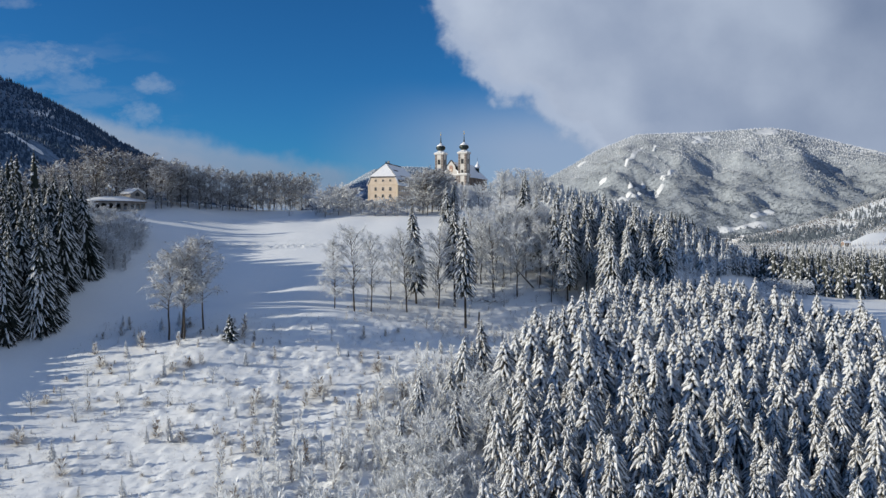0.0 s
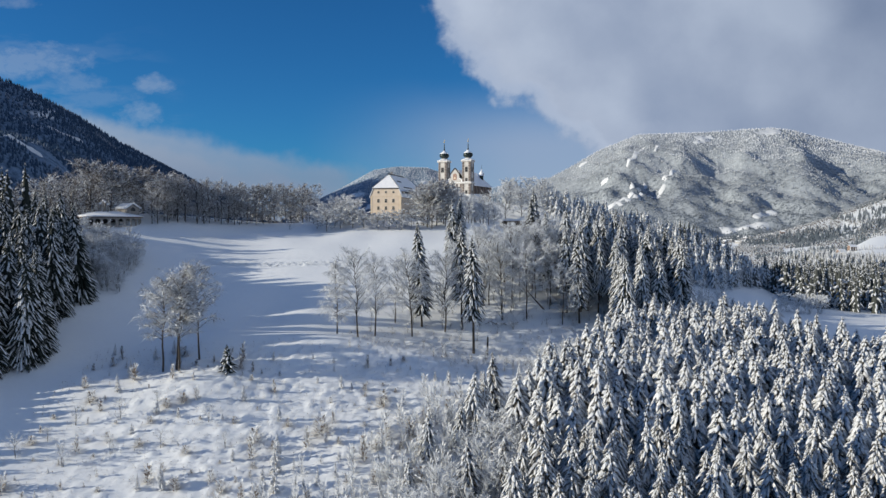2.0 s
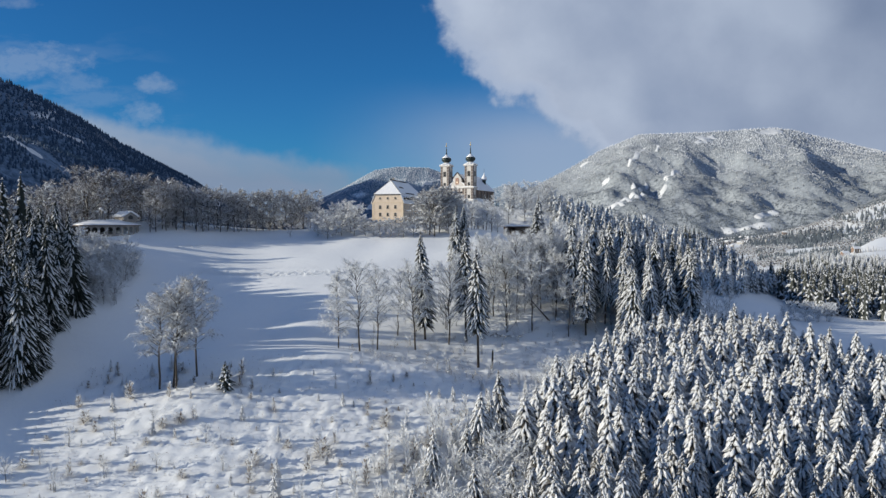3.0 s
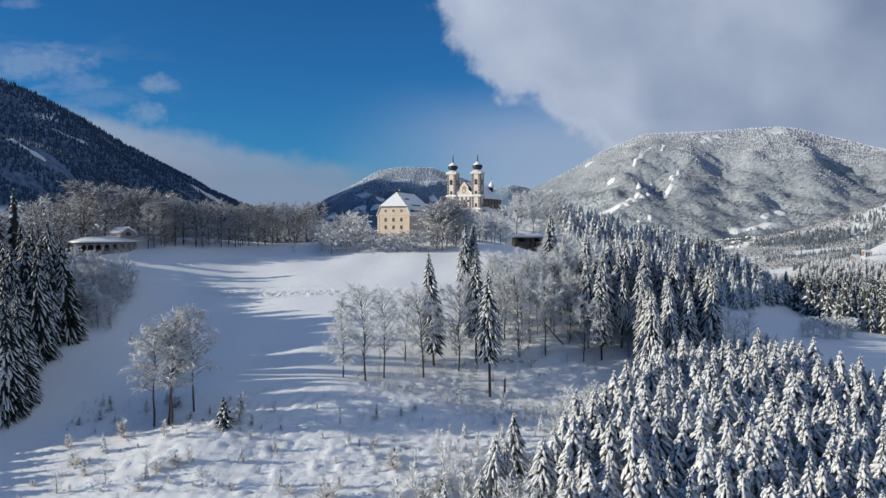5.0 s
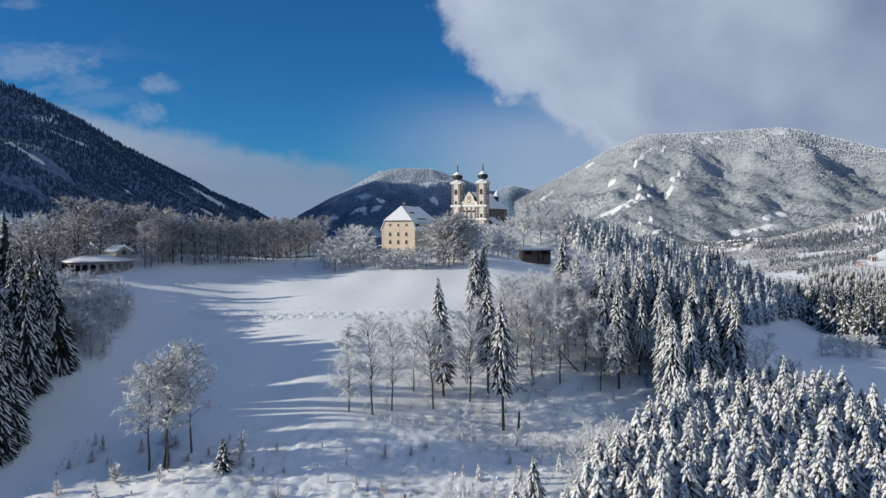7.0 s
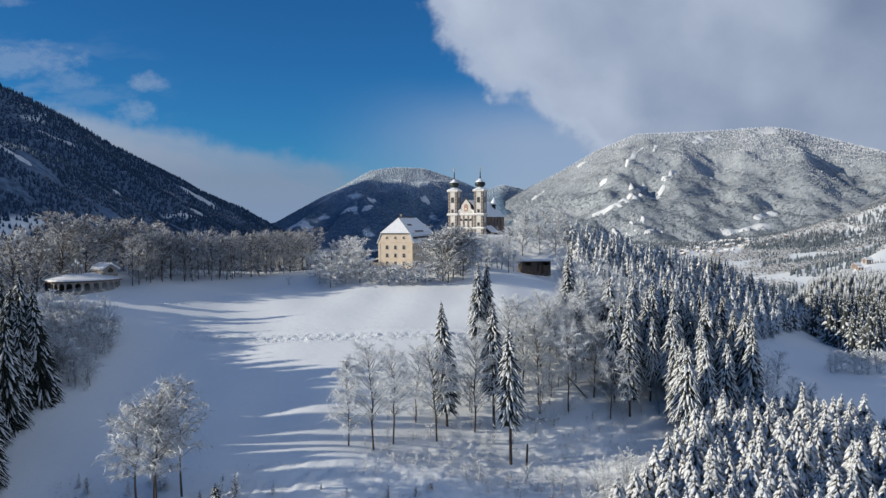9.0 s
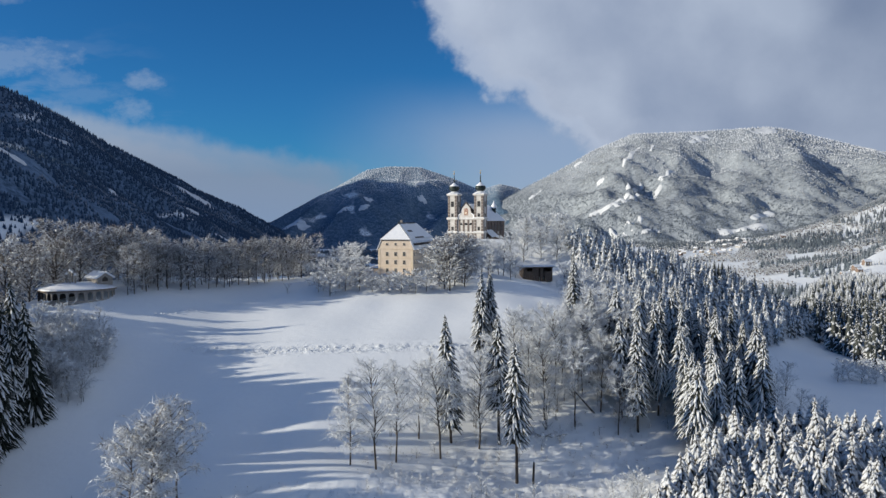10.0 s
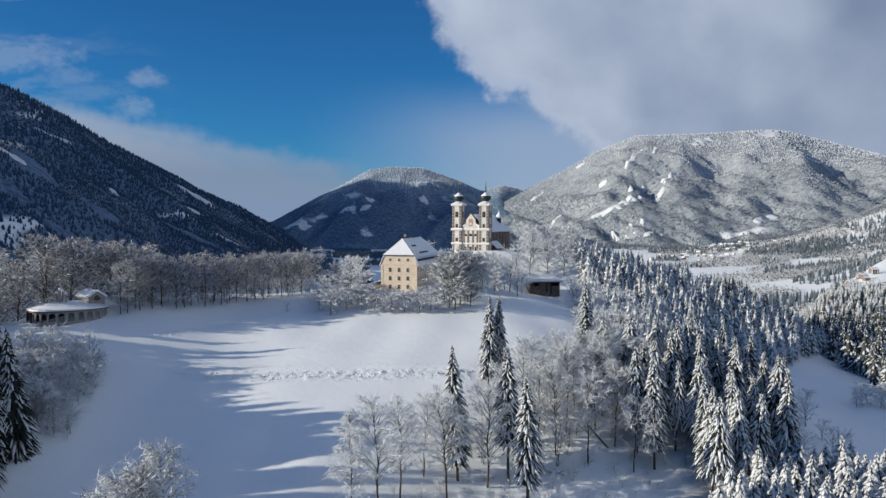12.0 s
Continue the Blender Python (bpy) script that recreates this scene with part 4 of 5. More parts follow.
# orchard and park trees round convent and church
for x, y, s in ((-52, 339, 1.05), (-57, 345, 0.9), (-47, 346, 1.0), (-41.5, 345, 1.2), (-36.5, 343, 0.75), (-30, 341, 0.8), (-25.5, 342, 0.85), (-20, 341, 0.8), (-55, 355, 1.1), (-48, 360, 1.2), (-42, 362, 1.15), (-61, 360, 0.9), (-33, 345, 0.75), (-50, 352, 1.1), (-44, 353, 1.0), (-38, 352, 0.8), (-22.5, 346, 0.85), (-28, 347, 0.7), (-16, 344, 0.9)):
    plant("fruit_tree", FRUIT[int(-x) % 3], x, y, s, "low spreading fruit tree loaded with snow below the convent", "tree", "orchard below the convent")
for x, y, s in ((-9, 349, 1.3), (-11, 353, 1.2), (-5, 353, 1.3), (-1, 351, 1.1), (-7, 360, 1.3), (-9, 364, 1.1), (-3, 362, 1.2), (12, 392, 0.9), (18, 398, 1.0), (24, 404, 0.7), (6, 398, 0.8), (14, 412, 1.0), (18, 424, 1.0), (2, 415, 0.9), (-6, 408, 0.8), (44, 464, 1.1), (38, 474, 1.2), (50, 484, 1.2), (46, 504, 1.1), (56, 474, 1.1), (-20, 470, 1.0), (-34, 440, 1.0), (-50, 425, 1.0), (-52, 404, 0.9), (-56, 388, 0.8), (10, 380, 0.8), (20, 385, 0.8), (-7, 346, 1.2), (-2, 357, 1.3), (4, 404, 1.0), (10, 424, 1.1), (16, 432, 1.0), (0, 430, 1.0), (26, 452, 1.1), (34, 458, 1.1), (16, 446, 0.9), (40, 488, 1.1), (52, 460, 1.1), (60, 492, 1.2), (-14, 440, 1.0), (-26, 455, 1.0)):
    if -12 < x < 0 and y < 366:
        plant("park_tree", CLUMPY[int(x + y) % 3], x, y, s, "broad leafless brown tree with clumps of snow beside the convent", "tree", "park trees on the church hill")
    else:
        plant("park_tree", BROAD[int(x + y) % 3], x, y, s, "broad leafless tree white with frost on the church hill", "tree", "park trees on the church hill")

# thicket on the bank below the barn
for x, y in spaced([(r.uniform(30, 66), r.uniform(292, 425)) for _ in range(300)], 6.8):
    if 28 + 0.16 * (y - 292) < x:
        plant("thicket_tree", BUSHY[r.randrange(3)], x, y, r.uniform(0.9, 1.6), "frosted leafless thicket tree on the bank", "tree", "thicket on the bank")
for x, y in spaced([(r.uniform(70, 120), r.uniform(228, 318)) for _ in range(300)], 7.0):
    if y > 256 - 0.6 * max(0, x - 85) and x < 100 + 0.1 * (y - 230):
        plant("thicket_tree", BUSHY[r.randrange(3)], x, y, r.uniform(0.7, 1.2), "frosted leafless thicket tree behind the plantation", "tree", "thicket behind the plantation")
for x, y, s in ((150, 356, 1.0), (154, 359, 0.9), (146, 352, 0.7), (159, 357, 1.0), (164, 362, 0.9), (156, 353, 0.8), (168, 358, 1.0), (172, 363, 0.9), (162, 354, 0.7)):
    plant("field_bush", THICK[int(x) % 2], x, y, s, "clump of frosted bushes on the open snowfield", "shrub", "bushes on the field")

# young plantation: the nearest singly, the rest as stuff
def grove_edge(y):
    return np.interp(y, [114, 150, 170, 190, 212, 240], [8, 10, 13, 20, 29, 41]) + 1.5 * np.sin(y / 5)


grove = spaced(scatter(8, 12000, (-2, 150, 114, 255), lambda x, y: (x > grove_edge(y)) & (y < np.minimum(205 + 1.4 * (x - 32), 252 - 1.0 * np.maximum(0, x - 90)))), 3.6)
front = grove[np.argsort(grove[:, 1])]
for x, y in front[:290]:
    plant("young_spruce", YOUNG[r.randrange(5)], x, y, r.uniform(0.62, 1.05), "young spruce thickly coated with snow in a dense plantation", "spruce", "young plantation")
rest = front[290:]
for k in range(5):
    pts = rest[k::5]
    form = spruce_crown(60 + k, 1.0, 0.205, 0.1, 0.052, 9, 0.85, 0.86, 1.9, blade=1.05)
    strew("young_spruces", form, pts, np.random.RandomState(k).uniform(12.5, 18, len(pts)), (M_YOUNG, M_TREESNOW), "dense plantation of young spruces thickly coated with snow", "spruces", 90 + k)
# frosted broadleaf fringe of the plantation
for x, y in spaced([(r.uniform(-16, 34), r.uniform(120, 240)) for _ in range(900)], 3.6):
    e = float(grove_edge(y))
    if e - (20 if y < 150 else 13 if y < 165 else 6) < x < e + 3:
        plant("fringe_tree", BUSHY[r.randrange(3)], x, y, r.uniform(0.6, 1.15), "frost-white leafless young tree at the edge of the plantation", "tree", "fringe of the plantation")

# single taller spruces in front of it
for x, y, s in ((-5.0, 165, 0.62), (4.6, 176, 0.85), (6.8, 178, 0.75), (9.5, 184, 0.95), (1.5, 170, 0.6), (3.0, 152, 0.7), (-8.5, 150, 0.55)):
    plant("young_spruce", YOUNG[int(x + y) % 5], x, y, s, "young spruce thickly coated with snow standing among frosted shrubs", "spruce", "single spruces before the plantation")
# low growth round the dead trunk
for x, y in spaced([(r.uniform(-6, 46), r.uniform(217, 256)) for _ in range(300)], 3.4):
    if 226 + 0.55 * max(0, x - 14) > y:
        if r.random() < 0.35:
            plant("spruce_sapling", TINY[r.randrange(2)], x, y, r.uniform(0.6, 2.0), "small snow-covered spruce sapling in the hollow", "sapling", "spruce saplings in the hollow")
        else:
            plant("undergrowth", LOW[r.randrange(2)], x, y, r.uniform(0.35, 0.9), "low frosted growth in the hollow below the tree belt", "shrub", "low growth in the hollow")

# taller brown saplings along the near edge of the clearing
for x, y, s in ((-88.1, 163.4, 0.55), (-77.6, 161.5, 0.62), (-81.2, 174.6, 0.5), (-72.2, 176.3, 0.6), (-53.3, 176.4, 0.5), (-84.5, 169, 0.4), (-70, 166, 0.4), (-60.5, 168, 0.45), (-66, 181, 0.4), (-47, 168, 0.45)):
    plant("sapling", BUSHY[int(-x) % 3], x, y, s, "tall brown leafless sapling dusted with snow in the clearing", "sapling", "tall saplings in the clearing")

# saplings and brash in the clearing
SAPLINGS = [solid("sapling", *scrub_mesh(s, H, R, n), M_SCRUB) for s, H, R, n in ((71, 2.0, 1.0, 110), (72, 1.7, 1.4, 140), (73, 2.6, 0.9, 110))]
spots = spaced(scatter(6, 3000, (-92, 32, 128, 222), lambda x, y: (x < 6 + 0.9 * np.maximum(0, y - 178)) & (y < 214 + 0.08 * (x + 20)) & (np.random.RandomState(2).rand(len(x)) < 0.35 + 0.65 * np.clip((x + 50) / 45, 0, 1) * np.clip((190 - y) / 30, 0, 1))), 2.4)
for x, y in spots[:300]:
    size = (0.45 + 1.5 * r.random() ** 2.2) * (1.4 if x > -40 and y < 180 else 1.1)
    if r.random() < 0.2 + 0.35 * (x > -40):
        plant("spruce_sapling", TINY[r.randrange(2)], x, y, size, "small snow-covered spruce sapling in the clearing", "sapling", "spruce saplings in the clearing")
    else:
        ob = new("sapling", r.choice(SAPLINGS))
        ob.matrix_world = pose(x, y, float(land(x, y)), 0, 0, r.uniform(0, 360)) @ Matrix.Scale(size, 4)
        tagged(ob, "snow-caked leafless sapling in the clearing", "sapling", "saplings in the clearing")
more = spaced(scatter(16, 4200, (-58, 9, 122, 196), lambda x, y: np.random.RandomState(12).rand(len(x)) < np.clip((x + 52 - 0.55 * (y - 122)) / 46, 0, 1) ** 1.4), 1.7)
strew("saplings", scrub_mesh(75, 1.0, 0.36, 60, 0.022), more, np.random.RandomState(3).uniform(1.5, 6.5, len(more)), M_HOAR, "thicket of frost-white saplings at the foot of the clearing", "saplings", 99)
brash = scatter(26, 5600, (-92, 34, 126, 224), lambda x, y: (x < grove_edge(y) + 1) & (y < 217 + 0.08 * (x + 20)))
strew("brash", scrub_mesh(76, 1.0, 0.8, 9, 0.05), brash, np.random.RandomState(13).uniform(0.2, 0.9, len(brash)), M_SCRUB, "snow-caked brash and stubble sticking out of the clearing", "brash", 101)
hollow = scatter(27, 900, (-30, 46, 214, 262), lambda x, y: (x < grove_edge(y) + 3) & (y < 250 + 0.4 * x))
strew("brash", scrub_mesh(77, 1.0, 0.7, 14, 0.04), hollow, np.random.RandomState(14).uniform(0.35, 1.6, len(hollow)), M_SCRUB, "snow-caked brash and seedlings in the hollow below the belt", "brash", 102)

# clods of the trodden tracks
CLOD = ([(0.9, 0.1, -0.1), (0.3, 0.8, -0.1), (-0.7, 0.5, -0.1), (-0.8, -0.5, -0.1), (0.2, -0.9, -0.1), (0.35, 0.2, 0.42), (-0.3, -0.1, 0.5)],
        [(0, 1, 5), (1, 6, 5), (1, 2, 6), (2, 3, 6), (3, 4, 6), (4, 5, 6), (4, 0, 5)])


def clods(seed, n, a, b, half, lo, hi):
    q = np.random.RandomState(seed)
    t, w = q.rand(n), q.normal(0, half / 1.8, n)
    dx, dy = b[0] - a[0], b[1] - a[1]
    L = math.hypot(dx, dy)
    pts = np.stack([a[0] + t * dx - w * dy / L, a[1] + t * dy + w * dx / L], 1)
    strew("trodden_snow", CLOD, pts, lo + (hi - lo) * q.rand(n) ** 2.5, M_SNOW, "lumpy trodden snow of a track across the meadow", "snow track", seed)


clods(301, 3600, (-92, 284), (44, 291), 2.6, 0.10, 0.42)
clods(302, 420, (-92, 291), (40, 296), 0.5, 0.1, 0.3)
clods(303, 300, (-104, 303), (-80, 327), 1.6, 0.12, 0.5)
clods(304, 420, (-80, 327), (-56, 360), 2.2, 0.12, 0.5)

# ---------------------------------------------------------------- woods on ridge, valley and mountains


def rough_cone(seed, tiers, sides, wide):
    r = random.Random(seed)
    v, f = [], []
    for t in range(tiers):
        z0, z1 = 0.05 + 0.8 * t / tiers, min(1.0, 0.05 + 0.8 * t / tiers + 1.25 / (tiers + 0.25))
        rad = wide * (1 - 0.85 * t / tiers)
        o = len(v)
        for i in range(sides):
            a = 6.283 * (i + r.uniform(-0.25, 0.25)) / sides
            q = rad * r.uniform(0.8, 1.2) * (1.0 if i % 2 or sides < 7 else 0.5)
            v.append((q * math.cos(a), q * math.sin(a), z0 - r.uniform(0, 0.06) + (0.0 if i % 2 or sides < 7 else 0.05)))
        v.append((0, 0, z1))
        f += [(o + i, o + (i + 1) % sides, o + sides) for i in range(sides)]
    return v, f


ridge = spaced(scatter(14, 11000, (40, 260, 300, 620), lambda x, y: (x > 52 + 0.05 * (y - 300)) & (x < np.minimum(80 + 0.75 * (y - 320), 215)) & ~((x > 98) & (y < 408 - 0.1 * (x - 98)))), 3.7)
for k in range(3):
    form = spruce_crown(160 + k, 1.0, 0.25, 0.05, 0.145, 7, 0.8, 0.72, 1.5, blade=0.95)
    strew("ridge_wood", form, ridge[k::3], np.random.RandomState(k + 5).uniform(9, 16, len(ridge[k::3])), (M_RIDGE, M_TREESNOW), "snow-covered spruce wood on the ridge behind the barn", "wood", 190 + k)

rim_wood = spaced(scatter(24, 4000, (120, 240, 462, 580), lambda x, y: (np.abs(x - (158 + 0.4 * (y - 470))) < 20)), 4.6)
strew("ridge_wood", spruce_crown(171, 1.0, 0.2, 0.05, 0.14, 7, 0.7, 0.4, 1.3, blade=1.0), rim_wood, np.random.RandomState(8).uniform(11, 17, len(rim_wood)), (M_VALLEY, M_TREESNOW), "dark spruces dusted with snow along the rim of the ridge", "wood", 195)


def wood(name, seed, box, gap, keep, lo, hi, material, label, cone, fn=land):
    r = np.random.RandomState(seed)
    x, y = np.meshgrid(np.arange(box[0], box[1], gap), np.arange(box[2], box[3], gap))
    x, y = x.ravel() + r.uniform(-0.9, 0.9, x.size) * gap, y.ravel() + r.uniform(-0.9, 0.9, y.size) * gap
    ok = keep(x, y)
    pts = np.stack([x[ok], y[ok]], 1)
    return strew(name, cone, pts, r.uniform(lo, hi, len(pts)), material, label, "wood", seed + 1, 1.0, fn)


CONE3, CONE2, CONE1 = rough_cone(1, 5, 8, 0.2), rough_cone(2, 3, 6, 0.22), rough_cone(3, 1, 4, 0.27)
FIR = spruce_crown(170, 1.0, 0.19, 0.05, 0.14, 7, 0.7, 0.62, 1.4, blade=1.0)
wood("valley_wood", 201, (170, 400, 385, 620), 6.6, lambda x, y: (x > 178 + 0.16 * (y - 388)) & (x < 330 + 0.2 * (y - 388)) & (y < 580), 13, 25, (M_VALLEY, M_TREESNOW), "dark spruce wood dusted with snow beyond the field", FIR)
wood("valley_wood", 202, (210, 620, 560, 900), 7.5, lambda x, y: (x > 178 + 0.16 * (y - 388)) & ((wave(x, y, 61, 230) > -0.05) | ((y < 830) & (x / y < 0.5))), 12, 22, M_VALLEY, "dark spruce wood dusted with snow on the valley shelf", CONE2)
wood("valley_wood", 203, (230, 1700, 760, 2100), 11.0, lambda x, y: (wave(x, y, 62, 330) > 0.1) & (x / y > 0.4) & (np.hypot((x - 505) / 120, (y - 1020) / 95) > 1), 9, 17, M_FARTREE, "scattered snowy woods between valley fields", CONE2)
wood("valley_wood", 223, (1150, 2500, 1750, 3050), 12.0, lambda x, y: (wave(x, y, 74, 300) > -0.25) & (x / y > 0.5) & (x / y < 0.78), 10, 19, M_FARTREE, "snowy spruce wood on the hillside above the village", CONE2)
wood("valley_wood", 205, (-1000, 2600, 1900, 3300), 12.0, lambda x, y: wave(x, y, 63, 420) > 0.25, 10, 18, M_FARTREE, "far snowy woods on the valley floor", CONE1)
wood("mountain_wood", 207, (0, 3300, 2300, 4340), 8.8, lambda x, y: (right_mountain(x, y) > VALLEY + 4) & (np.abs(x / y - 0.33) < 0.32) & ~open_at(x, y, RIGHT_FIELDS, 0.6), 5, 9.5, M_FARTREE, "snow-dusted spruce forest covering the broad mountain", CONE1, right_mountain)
wood("mountain_wood", 209, (-1700, -350, 1400, 4880), 11.0, lambda x, y: (left_mountain(x, y) > VALLEY) & (np.abs(x / y + 0.38) < 0.28) & ~open_at(x, y, LEFT_FIELDS, 0.8) & (x > -1530 + (y - 2600) * 0.2455), 9, 16, M_FARSHADE, "dark spruce forest on the shaded mountain flank", CONE1, left_mountain)
wood("mountain_wood", 211, (-1200, 800, 3750, 4660), 7.5, lambda x, y: (far_mountain(x, y) > VALLEY) & ~open_at(x, y, FAR_FIELDS, 0.55), 4, 7, M_FARHAZE, "spruce forest on the distant rounded mountain", CONE1, far_mountain)
wood("mountain_wood", 213, (-1200, -420, 1100, 2500), 7.5, lambda x, y: (left_spur(x, y) > VALLEY) & (np.abs(x / y + 0.45) < 0.22) & (wave(x, y, 67, 170) < 0.5) & ~open_at(x, y, SPUR_FIELDS, 0.9), 6, 11, M_FARSHADE, "frosted forest on the foothill", CONE1, left_spur)
wood("valley_wood", 215, (-900, 150, 1300, 3750), 14.0, lambda x, y: wave(x, y * 0.35, 68, 300) > 0.2, 9, 16, M_FARHAZE, "dark woods on the shaded valley floor", CONE1)
wood("village_trees", 217, (560, 1500, 1900, 3300), 17.0, lambda x, y: (wave(x, y, 69, 120) > 0.3) & (np.abs(x / y - 0.36) < 0.1), 5, 9, M_TWIG, "frosted orchard trees among village houses", CONE2)
CLUMP = scrub_mesh(180, 1.0, 0.5, 9, 0.075)
wood("leafless_wood", 219, (330, 1300, 700, 2300), 10.0, lambda x, y: (x / y > 0.38) & (y > 870) & (wave(x, y, 62, 330) < 0.1) & (wave(x, y, 64, 170) > -0.1) & (np.hypot((x - 505) / 110, (y - 1020) / 80) > 1), 8, 15, M_TWIG, "frosted brown leafless woods between valley fields", CLUMP)
wood("leafless_wood", 221, (500, 1700, 1500, 2750), 13.0, lambda x, y: (x / y > 0.24) & (wave(x, y, 65, 260) > 0.1), 9, 16, M_TWIG, "frosted brown leafless woods on the valley floor", CLUMP)
for hx, hy, n in ((330, 640, 40), (520, 960, 46), (640, 1080, 50), (430, 780, 40), (760, 1250, 50)):
    q = np.linspace(-1, 1, n)
    line = np.stack([hx + 90 * q, hy + 35 * q + 12 * np.sin(3 * q + hx)], 1)
    strew("hedge", CONE2, line, np.random.RandomState(n).uniform(4, 9, n), M_SCRUB, "frosted hedge between snowy fields", "hedge", hx)

# ---------------------------------------------------------------- buildings


def window_part(parent, x, z, w, h, y=0.0, wall=M_FRAME, m=None, arched=False):
    """A window set into a front that faces -y: surround, dark pane, glazing bars, sill."""
    base = Matrix.Translation((x, y, z)) if m is None else m @ Matrix.Translation((x, y, z))
    fr = Build()
    t = 0.12
    fr.box(-w / 2 - t, -w / 2, -0.10, 0.02, -h / 2, h / 2).box(w / 2, w / 2 + t, -0.10, 0.02, -h / 2, h / 2)
    fr.box(-w / 2 - t, w / 2 + t, -0.10, 0.02, h / 2, h / 2 + t)
    fr.box(-0.03, 0.03, -0.05, 0.02, -h / 2, h / 2).box(-w / 2, -0.03, -0.05, 0.02, 0.05 * h, 0.05 * h + 0.06).box(0.03, w / 2, -0.05, 0.02, 0.05 * h, 0.05 * h + 0.06)
    win = part("window", fr, wall, parent, m=base)
    part("pane", Build().box(-w / 2, w / 2, -0.02, 0.015, -h / 2, h / 2), M_DARKGLASS, win)
    part("sill", Build().box(-w / 2 - 0.2, w / 2 + 0.2, -0.2, 0.02, -h / 2 - 0.12, -h / 2), M_STONE, win)
    return win


def slab(a, b, c, d, thick):
    """A roof slab over four corners, thickened along its normal."""
    p = [Vector(q) for q in (a, b, c, d)]
    n = (p[1] - p[0]).cross(p[3] - p[0]).normalized() * thick
    if n.z < 0:
        n = -n
    return Build().add(p + [q + n for q in p], [(0, 3, 2, 1), (4, 5, 6, 7), (0, 1, 5, 4), (1, 2, 6, 5), (2, 3, 7, 6), (3, 0, 4, 7)])


def convent():
    W, T, D, E1, E2, RZ = 7.5, 6.5, 40.0, 11.2, 15.3, 21.8
    ob = thing("convent_building", pose(-29.2, 374, 8.7, 0, 0, -13), "four-storey pale yellow convent with a snowy hipped mansard roof", "building")
    body = Build().prism([(-W, -3), (W, -3), (W, E1), (T - 0.45, E2), (0.45 - T, E2), (-W, E1)], 0, D)
    part("wall", body, M_YELLOW, ob, "pale yellow plaster walls")
    trim = Build()
    for z in (3.9, 7.3, 11.1):
        trim.box(-W - 0.08, W + 0.08, -0.12, 0.0, z, z + 0.25)
        trim.box(W, W + 0.12, 0, D, z, z + 0.25)
    trim.box(-W - 0.05, -W + 0.8, -0.1, 0, -3, E1).box(W - 0.8, W + 0.05, -0.1, 0, -3, E1)
    part("string_course", trim, M_CREAM, ob)
    # lower, steep slopes on the long sides, with snow on them
    for s in (-1, 1):
        part("lower_roof", slab((s * (W + 0.5), -0.25, E1 - 0.4), (s * (W + 0.5), D + 0.2, E1 - 0.4), (s * (T - 0.6), D + 0.2, E2 + 0.35), (s * (T - 0.6), -0.25, E2 + 0.35), 0.25), M_ROOFSNOW, ob)
        up = slab((s * T, -0.5, E2 - 0.1), (s * T, D + 0.5, E2 - 0.1), (0, D - 5.2, RZ), (0, 5.2, RZ), 0.28)
        part("roof_slope", up, M_ROOFSNOW, ob, "snow-covered roof slope")
    for y0, y1, yy in ((-0.5, 5.2, 0), (D + 0.5, D - 5.2, 1)):
        p = [Vector((-T, y0, E2 - 0.1)), Vector((T, y0, E2 - 0.1)), Vector((0, y1, RZ))]
        t = Vector((0, 0, 0.28))
        hip = Build().add(p + [q + t for q in p], [(0, 1, 2), (3, 4, 5), (0, 1, 4, 3), (1, 2, 5, 4), (2, 0, 3, 5)])
        part("roof_hip", hip, M_ROOFSNOW, ob)
    hips = Build()
    for s in (-1, 1):
        hips.tube((s * (T - 0.1), -0.4, E2 + 0.25), (0, 5.2, RZ + 0.33), 0.13, 0.13, 4)
    part("hip_tile", hips, M_SLATE, ob, "dark bare hip lines between the snowy slopes")
    part("eaves_board", Build().box(-T - 0.05, T + 0.05, -0.55, 0.05, E2 - 0.35, E2 - 0.1), M_SLATE, ob, "dark eaves board")
    ridge_strip = Build()
    for a, b in ((5.0, 15.0), (17.5, 30.0)):
        ridge_strip.box(-0.32, 0.5, a, b, RZ + 0.05, RZ + 0.5)
    part("ridge_cap", ridge_strip, M_SLATE, ob, "dark bare ridge where the snow has slid")
    bare_patch = Build()
    for y0, y1, q0, q1 in ((7, 14, 0.45, 0.55), (9, 24, 0.03, 0.12)):
        for_x = lambda q: T * (1 - q)
        for_z = lambda q: E2 - 0.1 + q * (RZ - E2 + 0.1)
        s = slab((for_x(q0), y0, for_z(q0)), (for_x(q0), y1, for_z(q0)), (for_x(q1), y1, for_z(q1)), (for_x(q1), y0, for_z(q1)), 0.31)
        bare_patch.add(s.v, s.f)
    part("bare_shingles", bare_patch, M_SLATE, ob, "patches of dark shingle showing through the snow")
    for k in range(9):
        y = 3.0 + 4.0 * k
        d = Build().prism([(-0.7, 0), (0.7, 0), (0.7, 1.0), (0, 1.6), (-0.7, 1.0)], -1.3, 0.6)
        dm = part("dormer", d, M_SLATE, ob, m=pose(T + 0.55, y, E1 + 1.5, 0, 0, 90))
        part("dormer_snow", slab((-0.85, -1.4, 0.95), (-0.85, 0.6, 0.95), (0, 0.6, 1.65), (0, -1.4, 1.65), 0.2), M_ROOFSNOW, dm)
        part("dormer_snow", slab((0.85, -1.4, 0.95), (0.85, 0.6, 0.95), (0, 0.6, 1.65), (0, -1.4, 1.65), 0.2), M_ROOFSNOW, dm)
    part("chimney", Build().box(-0.4, 0.4, 9, 9.9, RZ - 1, RZ + 1.3).box(-0.5, 0.5, 8.9, 10.0, RZ + 1.3, RZ + 1.55), M_STONE, ob)
